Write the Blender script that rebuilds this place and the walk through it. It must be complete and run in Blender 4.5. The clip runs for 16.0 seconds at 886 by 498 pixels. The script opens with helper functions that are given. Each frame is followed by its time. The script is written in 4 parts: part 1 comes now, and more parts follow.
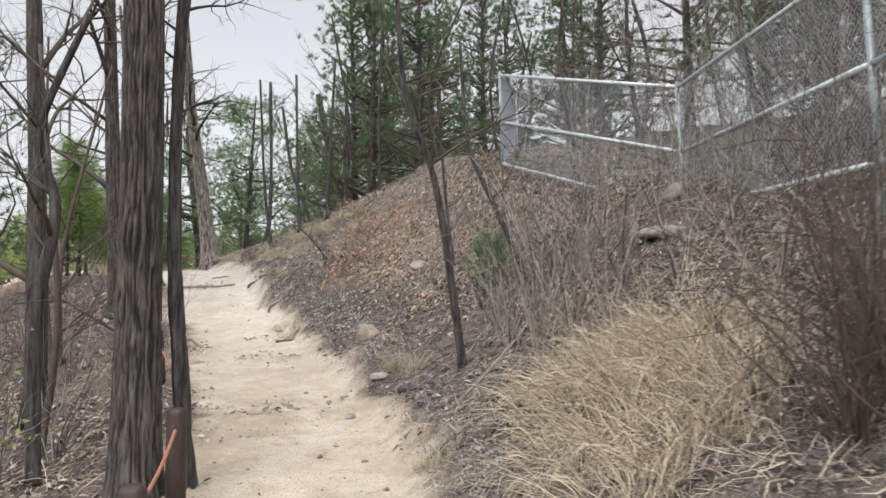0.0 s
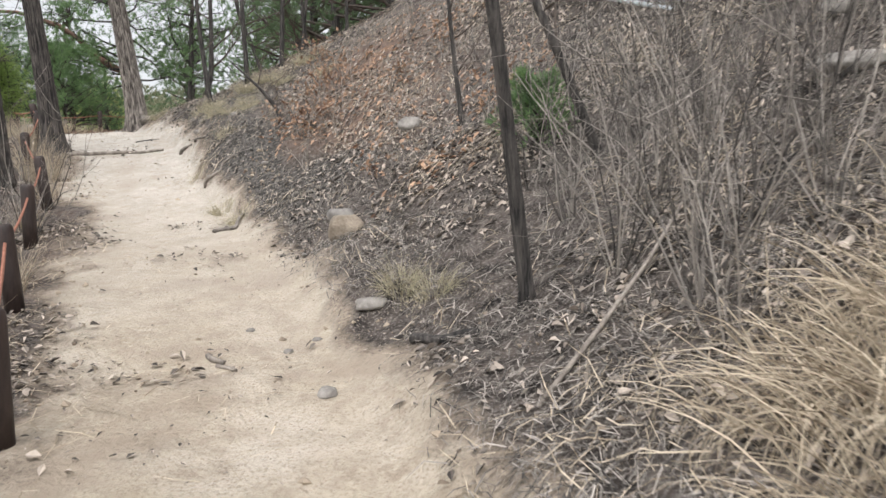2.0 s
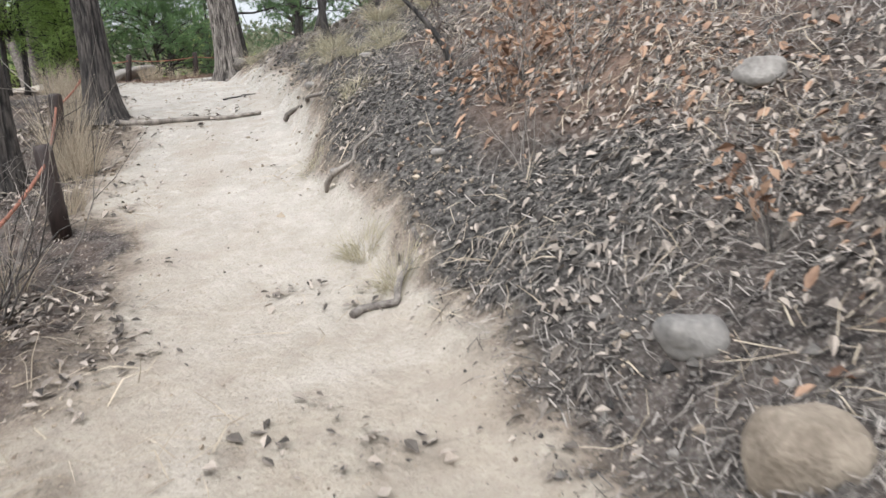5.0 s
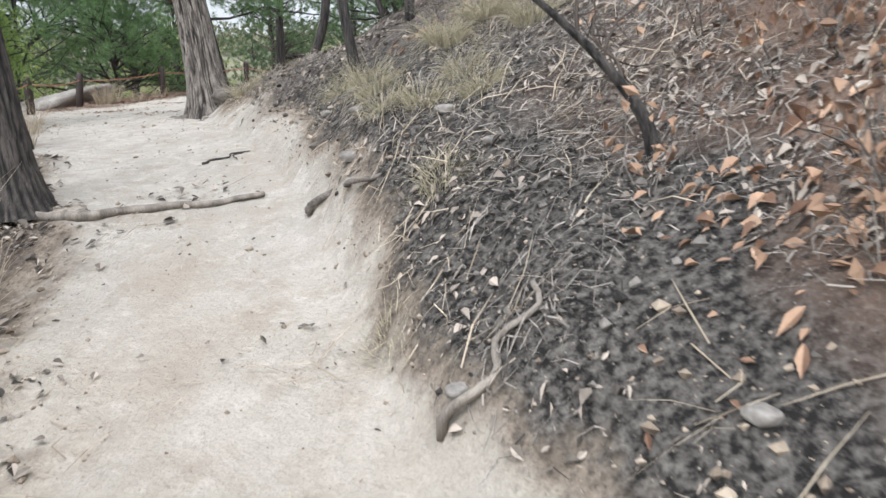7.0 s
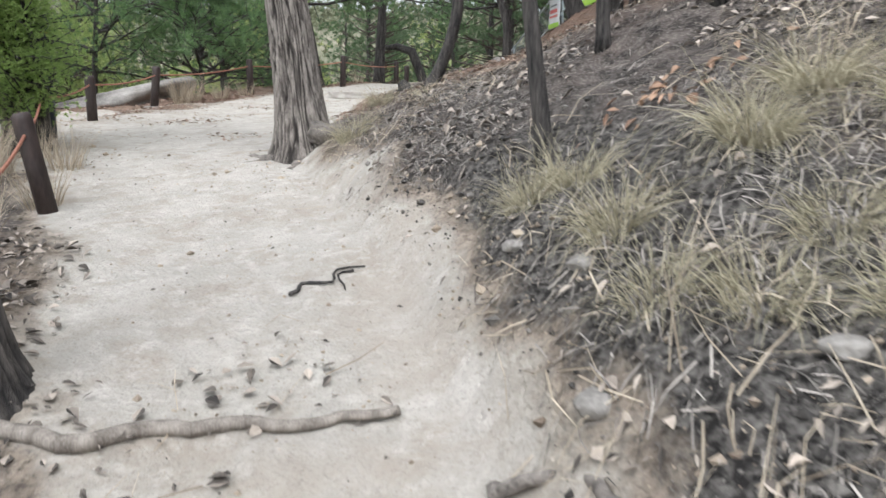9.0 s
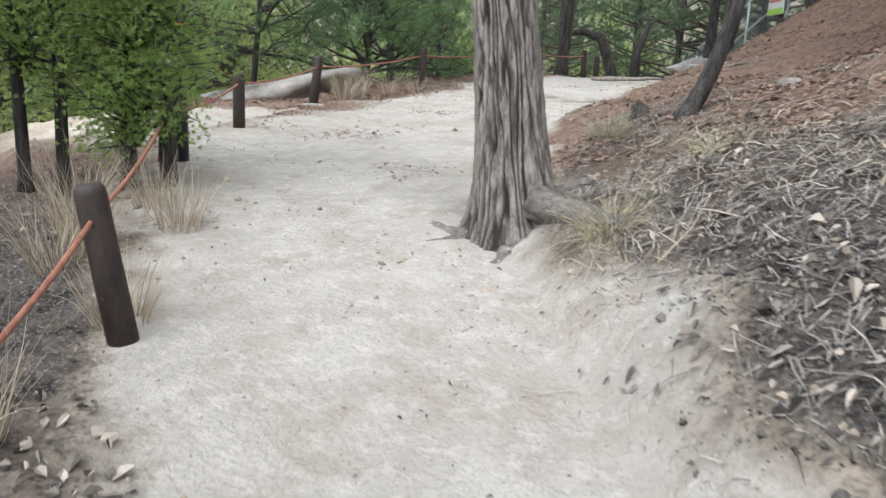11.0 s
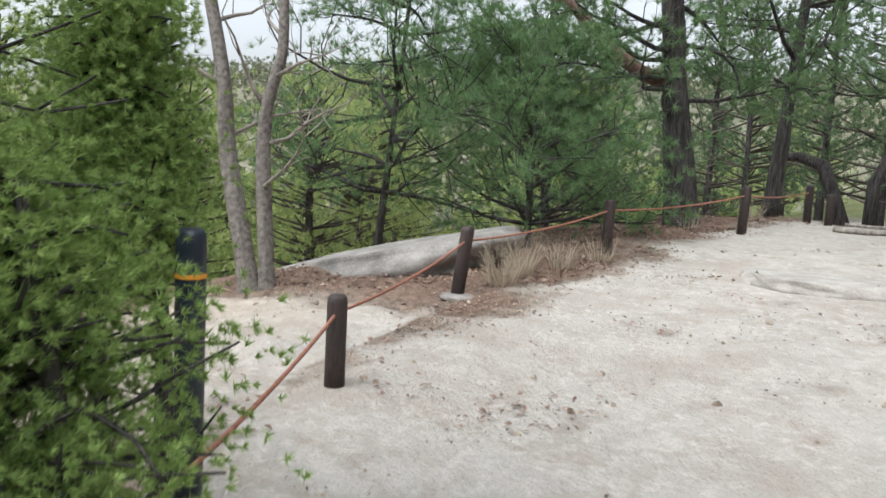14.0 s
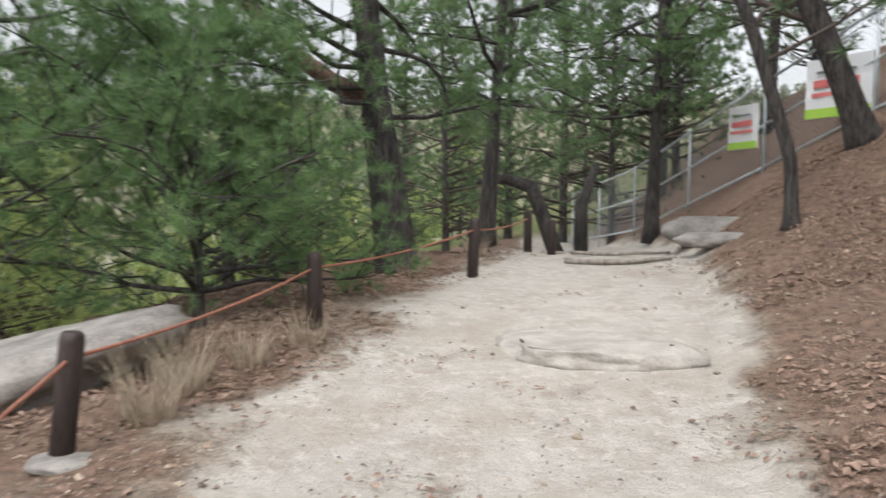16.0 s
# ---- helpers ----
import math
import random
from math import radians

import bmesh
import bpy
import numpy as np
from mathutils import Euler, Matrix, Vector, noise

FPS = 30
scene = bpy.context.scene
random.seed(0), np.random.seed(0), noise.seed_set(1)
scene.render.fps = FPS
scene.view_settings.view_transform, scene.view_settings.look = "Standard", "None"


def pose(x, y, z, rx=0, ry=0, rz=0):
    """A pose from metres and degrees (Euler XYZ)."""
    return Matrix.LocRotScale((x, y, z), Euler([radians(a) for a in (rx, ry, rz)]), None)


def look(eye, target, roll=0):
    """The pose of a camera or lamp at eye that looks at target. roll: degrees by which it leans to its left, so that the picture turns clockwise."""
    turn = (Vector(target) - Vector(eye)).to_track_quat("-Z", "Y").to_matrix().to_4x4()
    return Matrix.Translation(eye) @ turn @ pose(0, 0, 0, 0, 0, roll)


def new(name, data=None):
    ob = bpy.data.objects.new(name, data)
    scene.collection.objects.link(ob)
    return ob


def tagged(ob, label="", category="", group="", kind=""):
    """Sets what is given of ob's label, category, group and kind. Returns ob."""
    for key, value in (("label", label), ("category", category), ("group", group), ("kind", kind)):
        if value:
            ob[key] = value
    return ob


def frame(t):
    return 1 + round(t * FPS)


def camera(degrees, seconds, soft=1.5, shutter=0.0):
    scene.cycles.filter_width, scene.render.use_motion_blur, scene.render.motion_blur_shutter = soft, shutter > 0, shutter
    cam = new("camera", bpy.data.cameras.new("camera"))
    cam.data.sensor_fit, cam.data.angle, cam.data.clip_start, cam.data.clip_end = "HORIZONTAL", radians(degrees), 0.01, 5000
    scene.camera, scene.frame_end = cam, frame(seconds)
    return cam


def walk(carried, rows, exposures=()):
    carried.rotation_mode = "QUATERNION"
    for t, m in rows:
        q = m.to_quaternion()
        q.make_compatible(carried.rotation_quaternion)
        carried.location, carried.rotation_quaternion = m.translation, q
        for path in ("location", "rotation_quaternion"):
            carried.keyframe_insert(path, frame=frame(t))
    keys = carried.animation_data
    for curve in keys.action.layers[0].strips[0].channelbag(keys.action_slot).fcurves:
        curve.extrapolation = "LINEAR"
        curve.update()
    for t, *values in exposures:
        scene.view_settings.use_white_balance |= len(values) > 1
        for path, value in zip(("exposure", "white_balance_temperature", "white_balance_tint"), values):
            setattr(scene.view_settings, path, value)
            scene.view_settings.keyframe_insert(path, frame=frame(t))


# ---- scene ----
cam = camera(60.1, 16.0, soft=1.5, shutter=0.25)
PATH = [
    (0, (0.012, -0.015, 1.611), (-0.004, 1.975, 1.815), -1.2),
    (0.5, (-0.197, 0.83, 1.616), (-0.27, 2.822, 1.773), -2.2),
    (1, (-0.368, 1.62, 1.693), (-0.375, 3.62, 1.713), -3.9),
    (1.5, (-0.4, 2.427, 1.72), (-0.329, 4.423, 1.62), -2.9),
    (2, (-0.459, 3.18, 1.81), (-0.383, 5.173, 1.661), -1.3),
    (2.5, (-0.519, 3.93, 1.925), (-0.555, 5.915, 1.677), -1.9),
    (3, (-0.61, 4.69, 2.068), (-0.73, 6.662, 1.756), -2.6),
    (3.2, (-0.688, 4.976, 2.09), (-0.828, 6.945, 1.768), -2.4),
    (5.3, (-1.912, 8.048, 2.469), (-2.115, 10.013, 2.154), -2.3),
    (5.5, (-2.054, 8.349, 2.555), (-2.207, 10.319, 2.246), -2.3),
    (6, (-2.32, 9.146, 2.686), (-2.387, 11.126, 2.415), -2.5),
    (6.5, (-2.623, 9.832, 2.845), (-2.723, 11.808, 2.557), -3.1),
    (7, (-2.851, 10.521, 2.963), (-2.988, 12.49, 2.639), -3.0),
    (7.5, (-3.084, 11.159, 3.083), (-3.257, 13.118, 2.723), -2.0),
    (8, (-3.332, 11.777, 3.25), (-3.541, 13.728, 2.86), -1.3),
    (8.5, (-3.473, 12.357, 3.414), (-3.737, 14.302, 3.028), -0.6),
    (9, (-3.774, 12.971, 3.611), (-4.101, 14.91, 3.245), 0.3),
    (9.5, (-4.045, 13.562, 3.772), (-4.474, 15.479, 3.397), 1.4),
    (9.7, (-4.134, 13.785, 3.795), (-4.598, 15.693, 3.414), 2.0),
    (11.8, (-5.434, 16.016, 4.308), (-6.22, 17.796, 3.846), 2.9),
    (12, (-5.557, 16.259, 4.387), (-6.363, 18.031, 3.927), 3.3),
    (12.5, (-5.897, 16.805, 4.471), (-6.756, 18.553, 4.018), 4.3),
    (13, (-6.216, 17.361, 4.548), (-7.12, 19.089, 4.103), 4.8),
    (13.5, (-6.558, 17.844, 4.726), (-7.526, 19.558, 4.375), 4.4),
    (14, (-6.968, 18.342, 4.797), (-7.977, 20.054, 4.568), 3.1),
    (14.5, (-7.319, 18.931, 4.876), (-8.314, 20.66, 4.727), 2.6),
    (15, (-7.629, 19.54, 4.896), (-8.507, 21.333, 4.784), 2.3),
    (15.5, (-7.802, 20.14, 4.893), (-8.483, 22.019, 4.805), 2.0),
    (16, (-7.93, 20.913, 4.906), (-8.205, 22.889, 4.771), 0.3),
]
walk(cam, [(t, look(eye, target, roll)) for t, eye, target, roll in PATH],
     exposures=[(0, .78, 6500, 10), (3, .8, 6400, 10), (5.5, .84, 6150, 9), (9.5, .88, 6050, 8), (12, .9, 6000, 7), (14.5, .82, 6200, 8), (16, .76, 6400, 10)])

# ---- light: a bright overcast spring sky ----
world = bpy.data.worlds.new("overcast_sky")
scene.world = world
world.use_nodes = True
wn, wl = world.node_tree.nodes, world.node_tree.links
sky = wn.new("ShaderNodeTexSky")
sky.sky_type, sky.sun_disc = "NISHITA", False
sky.sun_elevation, sky.sun_rotation, sky.dust_density, sky.air_density = radians(52), radians(215), 4.0, 1.0
pale = wn.new("ShaderNodeHueSaturation")
pale.inputs["Saturation"].default_value, pale.inputs["Value"].default_value = 0.16, 1.0
wl.new(sky.outputs[0], pale.inputs["Color"])
wl.new(pale.outputs[0], wn["Background"].inputs["Color"])
wn["Background"].inputs["Strength"].default_value = 0.15
sun = new("sun", bpy.data.lights.new("sun", "SUN"))
sun.data.energy, sun.data.angle, sun.data.color = 1.3, radians(25), (1.0, 0.98, 0.95)
sun.matrix_basis = look((0, 0, 30), (-0.35 * 30 + 0, -0.5 * 30 + 30, 0))


# ---- materials ----
def mat(name, a, b, scale=8.0, rough=0.85, bump=0.3, island=0.0, stretch=(1, 1, 1), fine=60.0, metal=0.0, trans=0.0, lo=.5, hi=1.0, skew=1.0):
    """Two colours mixed by coarse and fine noise, with relief; island: how much each loose piece differs."""
    m = bpy.data.materials.new(name)
    m.use_nodes = True
    n, l = m.node_tree.nodes, m.node_tree.links
    p = n["Principled BSDF"]
    p.inputs["Roughness"].default_value, p.inputs["Metallic"].default_value = rough, metal
    co = n.new("ShaderNodeTexCoord")
    mp = n.new("ShaderNodeMapping")
    mp.inputs["Scale"].default_value = stretch
    l.new(co.outputs["Object"], mp.inputs["Vector"])
    n1, n2 = n.new("ShaderNodeTexNoise"), n.new("ShaderNodeTexNoise")
    n1.inputs["Scale"].default_value, n1.inputs["Detail"].default_value = scale, 5
    n2.inputs["Scale"].default_value, n2.inputs["Detail"].default_value = fine, 3
    for t in (n1, n2):
        l.new(mp.outputs[0], t.inputs["Vector"])
    add = n.new("ShaderNodeMath")
    add.operation = "MULTIPLY_ADD"
    l.new(n2.outputs[0], add.inputs[0])
    add.inputs[1].default_value = 0.5
    l.new(n1.outputs[0], add.inputs[2])
    rng = n.new("ShaderNodeMapRange")
    rng.inputs[1].default_value, rng.inputs[2].default_value = lo, hi
    l.new(add.outputs[0], rng.inputs[0])
    fac = rng.outputs[0]
    if island:
        g = n.new("ShaderNodeNewGeometry")
        mx = n.new("ShaderNodeMix")
        mx.inputs[0].default_value = island
        l.new(fac, mx.inputs[2])
        l.new(g.outputs["Random Per Island"], mx.inputs[3])
        sk = n.new("ShaderNodeMath")
        sk.operation = "POWER"
        l.new(mx.outputs[0], sk.inputs[0])
        sk.inputs[1].default_value = skew
        fac = sk.outputs[0]
    mix = n.new("ShaderNodeMix")
    mix.data_type = "RGBA"
    mix.inputs[6].default_value, mix.inputs[7].default_value = (*a, 1), (*b, 1)
    l.new(fac, mix.inputs[0])
    l.new(mix.outputs[2], p.inputs["Base Color"])
    if bump:
        bp = n.new("ShaderNodeBump")
        bp.inputs["Strength"].default_value, bp.inputs["Distance"].default_value = bump, 0.02
        l.new(add.outputs[0], bp.inputs["Height"])
        l.new(bp.outputs[0], p.inputs["Normal"])
    if trans:
        out = n["Material Output"]
        tr = n.new("ShaderNodeBsdfTranslucent")
        l.new(mix.outputs[2], tr.inputs["Color"])
        ms = n.new("ShaderNodeMixShader")
        ms.inputs[0].default_value = trans
        l.new(p.outputs[0], ms.inputs[1])
        l.new(tr.outputs[0], ms.inputs[2])
        l.new(ms.outputs[0], out.inputs["Surface"])
    return m


def ground_material():
    """Trodden sand, leaf mould and reddish needle litter, blended by the ground's own layers."""
    m = bpy.data.materials.new("earth")
    m.use_nodes = True
    n, l = m.node_tree.nodes, m.node_tree.links
    p = n["Principled BSDF"]
    p.inputs["Roughness"].default_value = 0.95
    p.inputs["Specular IOR Level"].default_value = 0.15
    co = n.new("ShaderNodeTexCoord")

    def nz(scale, detail=5):
        t = n.new("ShaderNodeTexNoise")
        t.inputs["Scale"].default_value, t.inputs["Detail"].default_value, t.inputs["Roughness"].default_value = scale, detail, 0.65
        l.new(co.outputs["Object"], t.inputs["Vector"])
        return t.outputs[0]

    def span(v, lo, hi):
        r = n.new("ShaderNodeMapRange")
        r.inputs[1].default_value, r.inputs[2].default_value = lo, hi
        l.new(v, r.inputs[0])
        return r.outputs[0]

    def mixc(f, a, b):
        x = n.new("ShaderNodeMix")
        x.data_type = "RGBA"
        l.new(f, x.inputs[0])
        for i, c in ((6, a), (7, b)):
            if isinstance(c, tuple):
                x.inputs[i].default_value = (*c, 1)
            else:
                l.new(c, x.inputs[i])
        return x.outputs[2]

    def layer(name):
        a = n.new("ShaderNodeAttribute")
        a.attribute_name = name
        return a.outputs["Fac"]

    def wob(v, amount):
        s = n.new("ShaderNodeMath")
        s.operation = "MULTIPLY_ADD"
        l.new(nz(5, 8), s.inputs[0])
        s.inputs[1].default_value = amount
        l.new(v, s.inputs[2])
        return s.outputs[0]

    sand = mixc(span(nz(1.3), .35, .65), (.42, .355, .275), (.55, .495, .42))
    sand = mixc(span(nz(4, 8), .46, .66), sand, (.37, .31, .245))
    sand = mixc(span(nz(14, 8), .5, .7), sand, (.53, .47, .385))
    sand = mixc(span(nz(60, 4), .5, .75), sand, (.26, .205, .155))
    sand = mixc(span(nz(.9, 7), .5, .64), sand, (.36, .30, .24))
    pale = mixc(span(nz(2.2), .35, .65), (.505, .475, .43), (.41, .382, .34))
    pale = mixc(span(nz(3.4, 8), .48, .66), pale, (.38, .335, .285))
    pale = mixc(span(nz(11, 8), .5, .7), pale, (.57, .54, .495))
    pale = mixc(span(nz(.8, 7), .52, .66), pale, (.39, .345, .295))
    pale = mixc(span(nz(70, 4), .52, .8), pale, (.28, .25, .23))
    sand = mixc(layer("pale"), sand, pale)
    mould = mixc(span(nz(7, 8), .38, .62), (.020, .017, .016), (.125, .105, .093))
    mould = mixc(span(nz(55, 6), .5, .74), mould, (.32, .29, .265))
    loam = mixc(span(nz(6, 8), .38, .64), (.20, .162, .13), (.37, .31, .25))
    loam = mixc(span(nz(38, 7), .47, .7), loam, (.085, .072, .062))
    needles = mixc(span(nz(12, 8), .35, .65), (.075, .048, .036), (.24, .16, .12))
    needles = mixc(span(nz(90, 5), .45, .75), needles, (.29, .215, .17))
    litter = mixc(span(wob(layer("needles"), .5), .5, .9), mould, needles)
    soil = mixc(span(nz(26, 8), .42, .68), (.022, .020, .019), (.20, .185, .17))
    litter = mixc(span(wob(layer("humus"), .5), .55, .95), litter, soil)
    trodden = wob(layer("sand"), .7)
    base = mixc(span(trodden, .46, .72), litter, loam)
    base = mixc(span(trodden, .70, 1.02), base, sand)
    far = mixc(span(nz(.15, 4), .35, .65), (.07, .10, .03), (.16, .15, .08))
    base = mixc(layer("far"), base, far)
    l.new(base, p.inputs["Base Color"])
    b1 = n.new("ShaderNodeBump")
    b1.inputs["Strength"].default_value, b1.inputs["Distance"].default_value = 0.9, 0.035
    l.new(nz(26, 9), b1.inputs["Height"])
    l.new(b1.outputs[0], p.inputs["Normal"])
    return m


EARTH = ground_material()
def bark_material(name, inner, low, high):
    """Plates of weathered outer bark; furrow colour darkened for inner bark and crevice shade."""
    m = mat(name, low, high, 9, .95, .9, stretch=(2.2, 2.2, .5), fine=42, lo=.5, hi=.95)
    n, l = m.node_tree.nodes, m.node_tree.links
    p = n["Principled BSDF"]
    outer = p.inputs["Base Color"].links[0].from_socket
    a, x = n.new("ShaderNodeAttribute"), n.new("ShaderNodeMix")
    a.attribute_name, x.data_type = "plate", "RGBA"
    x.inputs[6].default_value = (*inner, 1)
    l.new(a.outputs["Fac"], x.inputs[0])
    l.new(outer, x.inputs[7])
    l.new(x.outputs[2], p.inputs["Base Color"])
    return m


# First colour fills the furrows: dark inner bark with shade painted in.
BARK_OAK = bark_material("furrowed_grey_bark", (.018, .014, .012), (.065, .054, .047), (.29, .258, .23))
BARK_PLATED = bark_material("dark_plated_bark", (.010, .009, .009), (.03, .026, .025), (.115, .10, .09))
ROOT_BARK = mat("worn_root_bark", (.07, .06, .053), (.26, .23, .205), 22, .9, .7, fine=90)
BARK_DARK = mat("dark_bark", (.012, .011, .011), (.09, .08, .074), 12, .95, 1.0, stretch=(2.4, 2.4, .3), fine=50, lo=.58, hi=.95)
BARK_RED = mat("reddish_pine_bark", (.07, .045, .035), (.22, .13, .10), 9, .95, .9, stretch=(1.6, 1.6, .5))
BARK_PALE = mat("pale_dead_wood", (.12, .10, .085), (.36, .32, .28), 7, .9, .6, stretch=(2, 2, .3))
TWIG = mat("grey_brown_twigs", (.022, .019, .018), (.50, .45, .405), 10, .9, 0, island=.8, skew=1.7)
TWIG_DARK = mat("dark_twigs", (.03, .024, .02), (.11, .085, .07), 10, .9, 0, island=.6)
STRAW = mat("dry_straw", (.17, .13, .09), (.70, .60, .465), 6, .8, 0, island=.75, trans=.2)
STRAW_GREEN = mat("half_green_grass", (.24, .22, .14), (.55, .49, .36), 6, .8, 0, island=.75, trans=.2)
LEAF_BROWN = mat("fallen_brown_leaves", (.018, .014, .012), (.58, .495, .42), 20, .8, 0, island=.85, skew=1.9)
NEEDLE_BROWN = mat("brown_needle_litter", (.09, .058, .044), (.36, .245, .185), 20, .85, 0, island=.8)
LEAF_RED = mat("russet_oak_leaves", (.10, .048, .028), (.56, .37, .25), 20, .75, 0, island=.8, trans=.1, skew=1.2)
NEEDLE = mat("pine_needles", (.065, .135, .06), (.23, .35, .14), 3, .6, 0, island=.6, trans=.45)
NEEDLE_FAR = mat("far_pine_needles", (.045, .085, .045), (.15, .22, .10), 1.5, .7, 0, island=.6, trans=.35)
JUNIPER = mat("juniper_scales", (.12, .22, .05), (.47, .59, .20), 4, .7, 0, island=.55, trans=.5)
SPRING = mat("fresh_spring_leaves", (.20, .29, .08), (.54, .60, .25), 2, .7, 0, island=.6, trans=.4)
POST = mat("brown_stained_post", (.018, .012, .011), (.055, .036, .032), 14, .6, .35, stretch=(1, 1, .3))
ROPE = mat("weathered_red_rope", (.22, .085, .055), (.40, .18, .12), 40, .85, .5, fine=220)
ROCK = mat("pale_granite", (.13, .12, .11), (.36, .335, .31), 4, .9, .8, fine=40)
ROCK_PALE = mat("worn_pale_granite", (.27, .245, .22), (.47, .44, .40), 5, .9, .8, fine=45)
ROCK_TAN = mat("tan_sandstone", (.14, .112, .085), (.34, .285, .225), 7, .9, .8, fine=50)
SOIL = mat("crumbled_soil", (.018, .016, .015), (.30, .275, .25), 30, .95, .4, island=.8, skew=1.8)
SOIL_TAN = mat("tan_soil_crumbs", (.14, .105, .08), (.48, .40, .31), 30, .95, .4, island=.8)
ROCK_DARK = mat("grey_boulder", (.11, .105, .10), (.30, .28, .26), 3, .9, .7, fine=30)
GALV = mat("galvanised_pipe", (.42, .47, .50), (.60, .65, .68), 5, .45, .1, metal=.35)
WIRE = mat("chain_link_wire", (.28, .31, .34), (.42, .45, .48), 5, .5, 0, metal=.4)
NAVY = mat("dark_navy_pole_paint", (.012, .018, .03), (.03, .04, .055), 6, .45, .1)
ORANGE = mat("orange_sticker", (.75, .30, .02), (.85, .42, .04), 6, .5, 0)
BANNER = mat("white_banner_vinyl", (.70, .72, .76), (.80, .81, .83), 1, .6, .05)
PRINT_RED = mat("red_print", (.60, .13, .14), (.68, .22, .2), 4, .6, 0)
PRINT_GREEN = mat("lime_print", (.30, .55, .06), (.42, .65, .1), 2, .6, 0)
PRINT_GREY = mat("dark_grey_print", (.10, .11, .13), (.25, .26, .28), 12, .6, 0)


# ---- making meshes ----
rng = np.random.default_rng(7)


class Geo:
    """Vertices and faces gathered for one mesh."""

    def __init__(self):
        self.v, self.f, self.q, self.polys = [], [], [], []

    def tube(self, pts, radii, sides=6, rough=0.0, furrow=0.0, cap=True):
        pts = [Vector(p) for p in pts]
        base, n = len(self.v), len(pts)
        side = Vector((1, 0.13, 0.07))
        for i, p in enumerate(pts):
            d = (pts[min(i + 1, n - 1)] - pts[max(i - 1, 0)]).normalized()
            a = (side - d * side.dot(d))
            if a.length < 1e-3:
                a = d.orthogonal()
            a.normalize()
            side, b = a, d.cross(a)
            r = radii[i]
            for k in range(sides):
                w = 2 * math.pi * k / sides
                rr = r
                if rough or furrow:
                    q = Vector((math.cos(w) * 2.2, math.sin(w) * 2.2, p.length * .6))
                    rr *= 1 + rough * noise.noise(q)
                    rr *= 1 - furrow * (max(0, 1 - 3.2 * abs(noise.noise(Vector((math.cos(w) * r * 22 + 3, math.sin(w) * r * 22, p.z * 2.0))))) if furrow > .2 else max(0, noise.noise(Vector((math.cos(w) * 5.5, math.sin(w) * 5.5, p.z * 1.3))) * 1.6 + .1))
                self.v.append(p + (a * math.cos(w) + b * math.sin(w)) * rr)
        for i in range(n - 1):
            for k in range(sides):
                a0, a1 = base + i * sides + k, base + i * sides + (k + 1) % sides
                self.f.append((a0, a1, a1 + sides, a0 + sides))
        if cap:
            self.f.append(tuple(base + (n - 1) * sides + k for k in range(sides)))
            self.f.append(tuple(base + sides - 1 - k for k in range(sides)))
        return self

    def blade(self, root, way, length, width, droop=0.3, steps=3):
        """A thin strip that bends under its weight."""
        way = Vector(way).normalized()
        side = way.cross(Vector((rng.normal(), rng.normal(), .3)))
        side = side.normalized() if side.length > 1e-4 else way.orthogonal().normalized()
        base, p, sway = len(self.v), Vector(root), rng.uniform(.2, 1.7)
        for i in range(steps + 1):
            w = width * (1 - .85 * i / steps) * .5
            self.v += [p - side * w, p + side * w]
            p = p + way * (length / steps)
            way = (way + Vector((rng.normal(0, .12), rng.normal(0, .12), -droop * sway / steps))).normalized()
        for i in range(steps):
            a = base + 2 * i
            self.f.append((a, a + 1, a + 3, a + 2))

    def leaf(self, p, normal, size, turn, curl=.3, ratio=.55):
        """A curled pointed leaf of four triangles round its midrib."""
        nrm = Vector(normal).normalized()
        a = nrm.orthogonal().normalized()
        b = nrm.cross(a)
        u = a * math.cos(turn) + b * math.sin(turn)
        w = nrm.cross(u)
        p, base = Vector(p), len(self.v)
        self.v += [p - u * size * .5, p + w * size * ratio * .5 + nrm * size * curl, p + u * size * .5 + nrm * size * curl * .6,
                   p - w * size * ratio * .5 + nrm * size * curl, p + u * size * .05]
        for i in range(4):
            self.f.append((base + i, base + (i + 1) % 4, base + 4))

    def needles(self, p, way, n, length, width, spread=.9):
        """A tuft of needles round a twig's end, laid in bulk later."""
        self.q.append((*p, *way, n, length, width, spread))

    def flush(self):
        """Turn the waiting tufts into narrow triangles."""
        if self.q:
            a = np.array(self.q, float)
            a = np.repeat(a, a[:, 6].astype(int), axis=0)
            n = len(a)
            d = a[:, 3:6] + rng.normal(0, 1, (n, 3)) * a[:, 9:10]
            d /= np.linalg.norm(d, axis=1, keepdims=True) + 1e-9
            s = np.cross(d, rng.normal(0, 1, (n, 3)))
            s *= a[:, 8:9] * .5 / (np.linalg.norm(s, axis=1, keepdims=True) + 1e-9)
            root = a[:, :3] + d * a[:, 7:8] * rng.uniform(-.1, .15, (n, 1))
            tip = root + d * a[:, 7:8] * rng.uniform(.7, 1.1, (n, 1))
            self.polys.append(np.stack([root - s, root + s, tip], 1))
            self.q = []

    def shear(self, lx, ly, height):
        self.flush()
        self.v = [Vector((p[0] + lx * p[2] / height, p[1] + ly * p[2] / height, p[2])) for p in self.v]
        for p in self.polys:
            p[..., 0] += lx * p[..., 2] / height
            p[..., 1] += ly * p[..., 2] / height

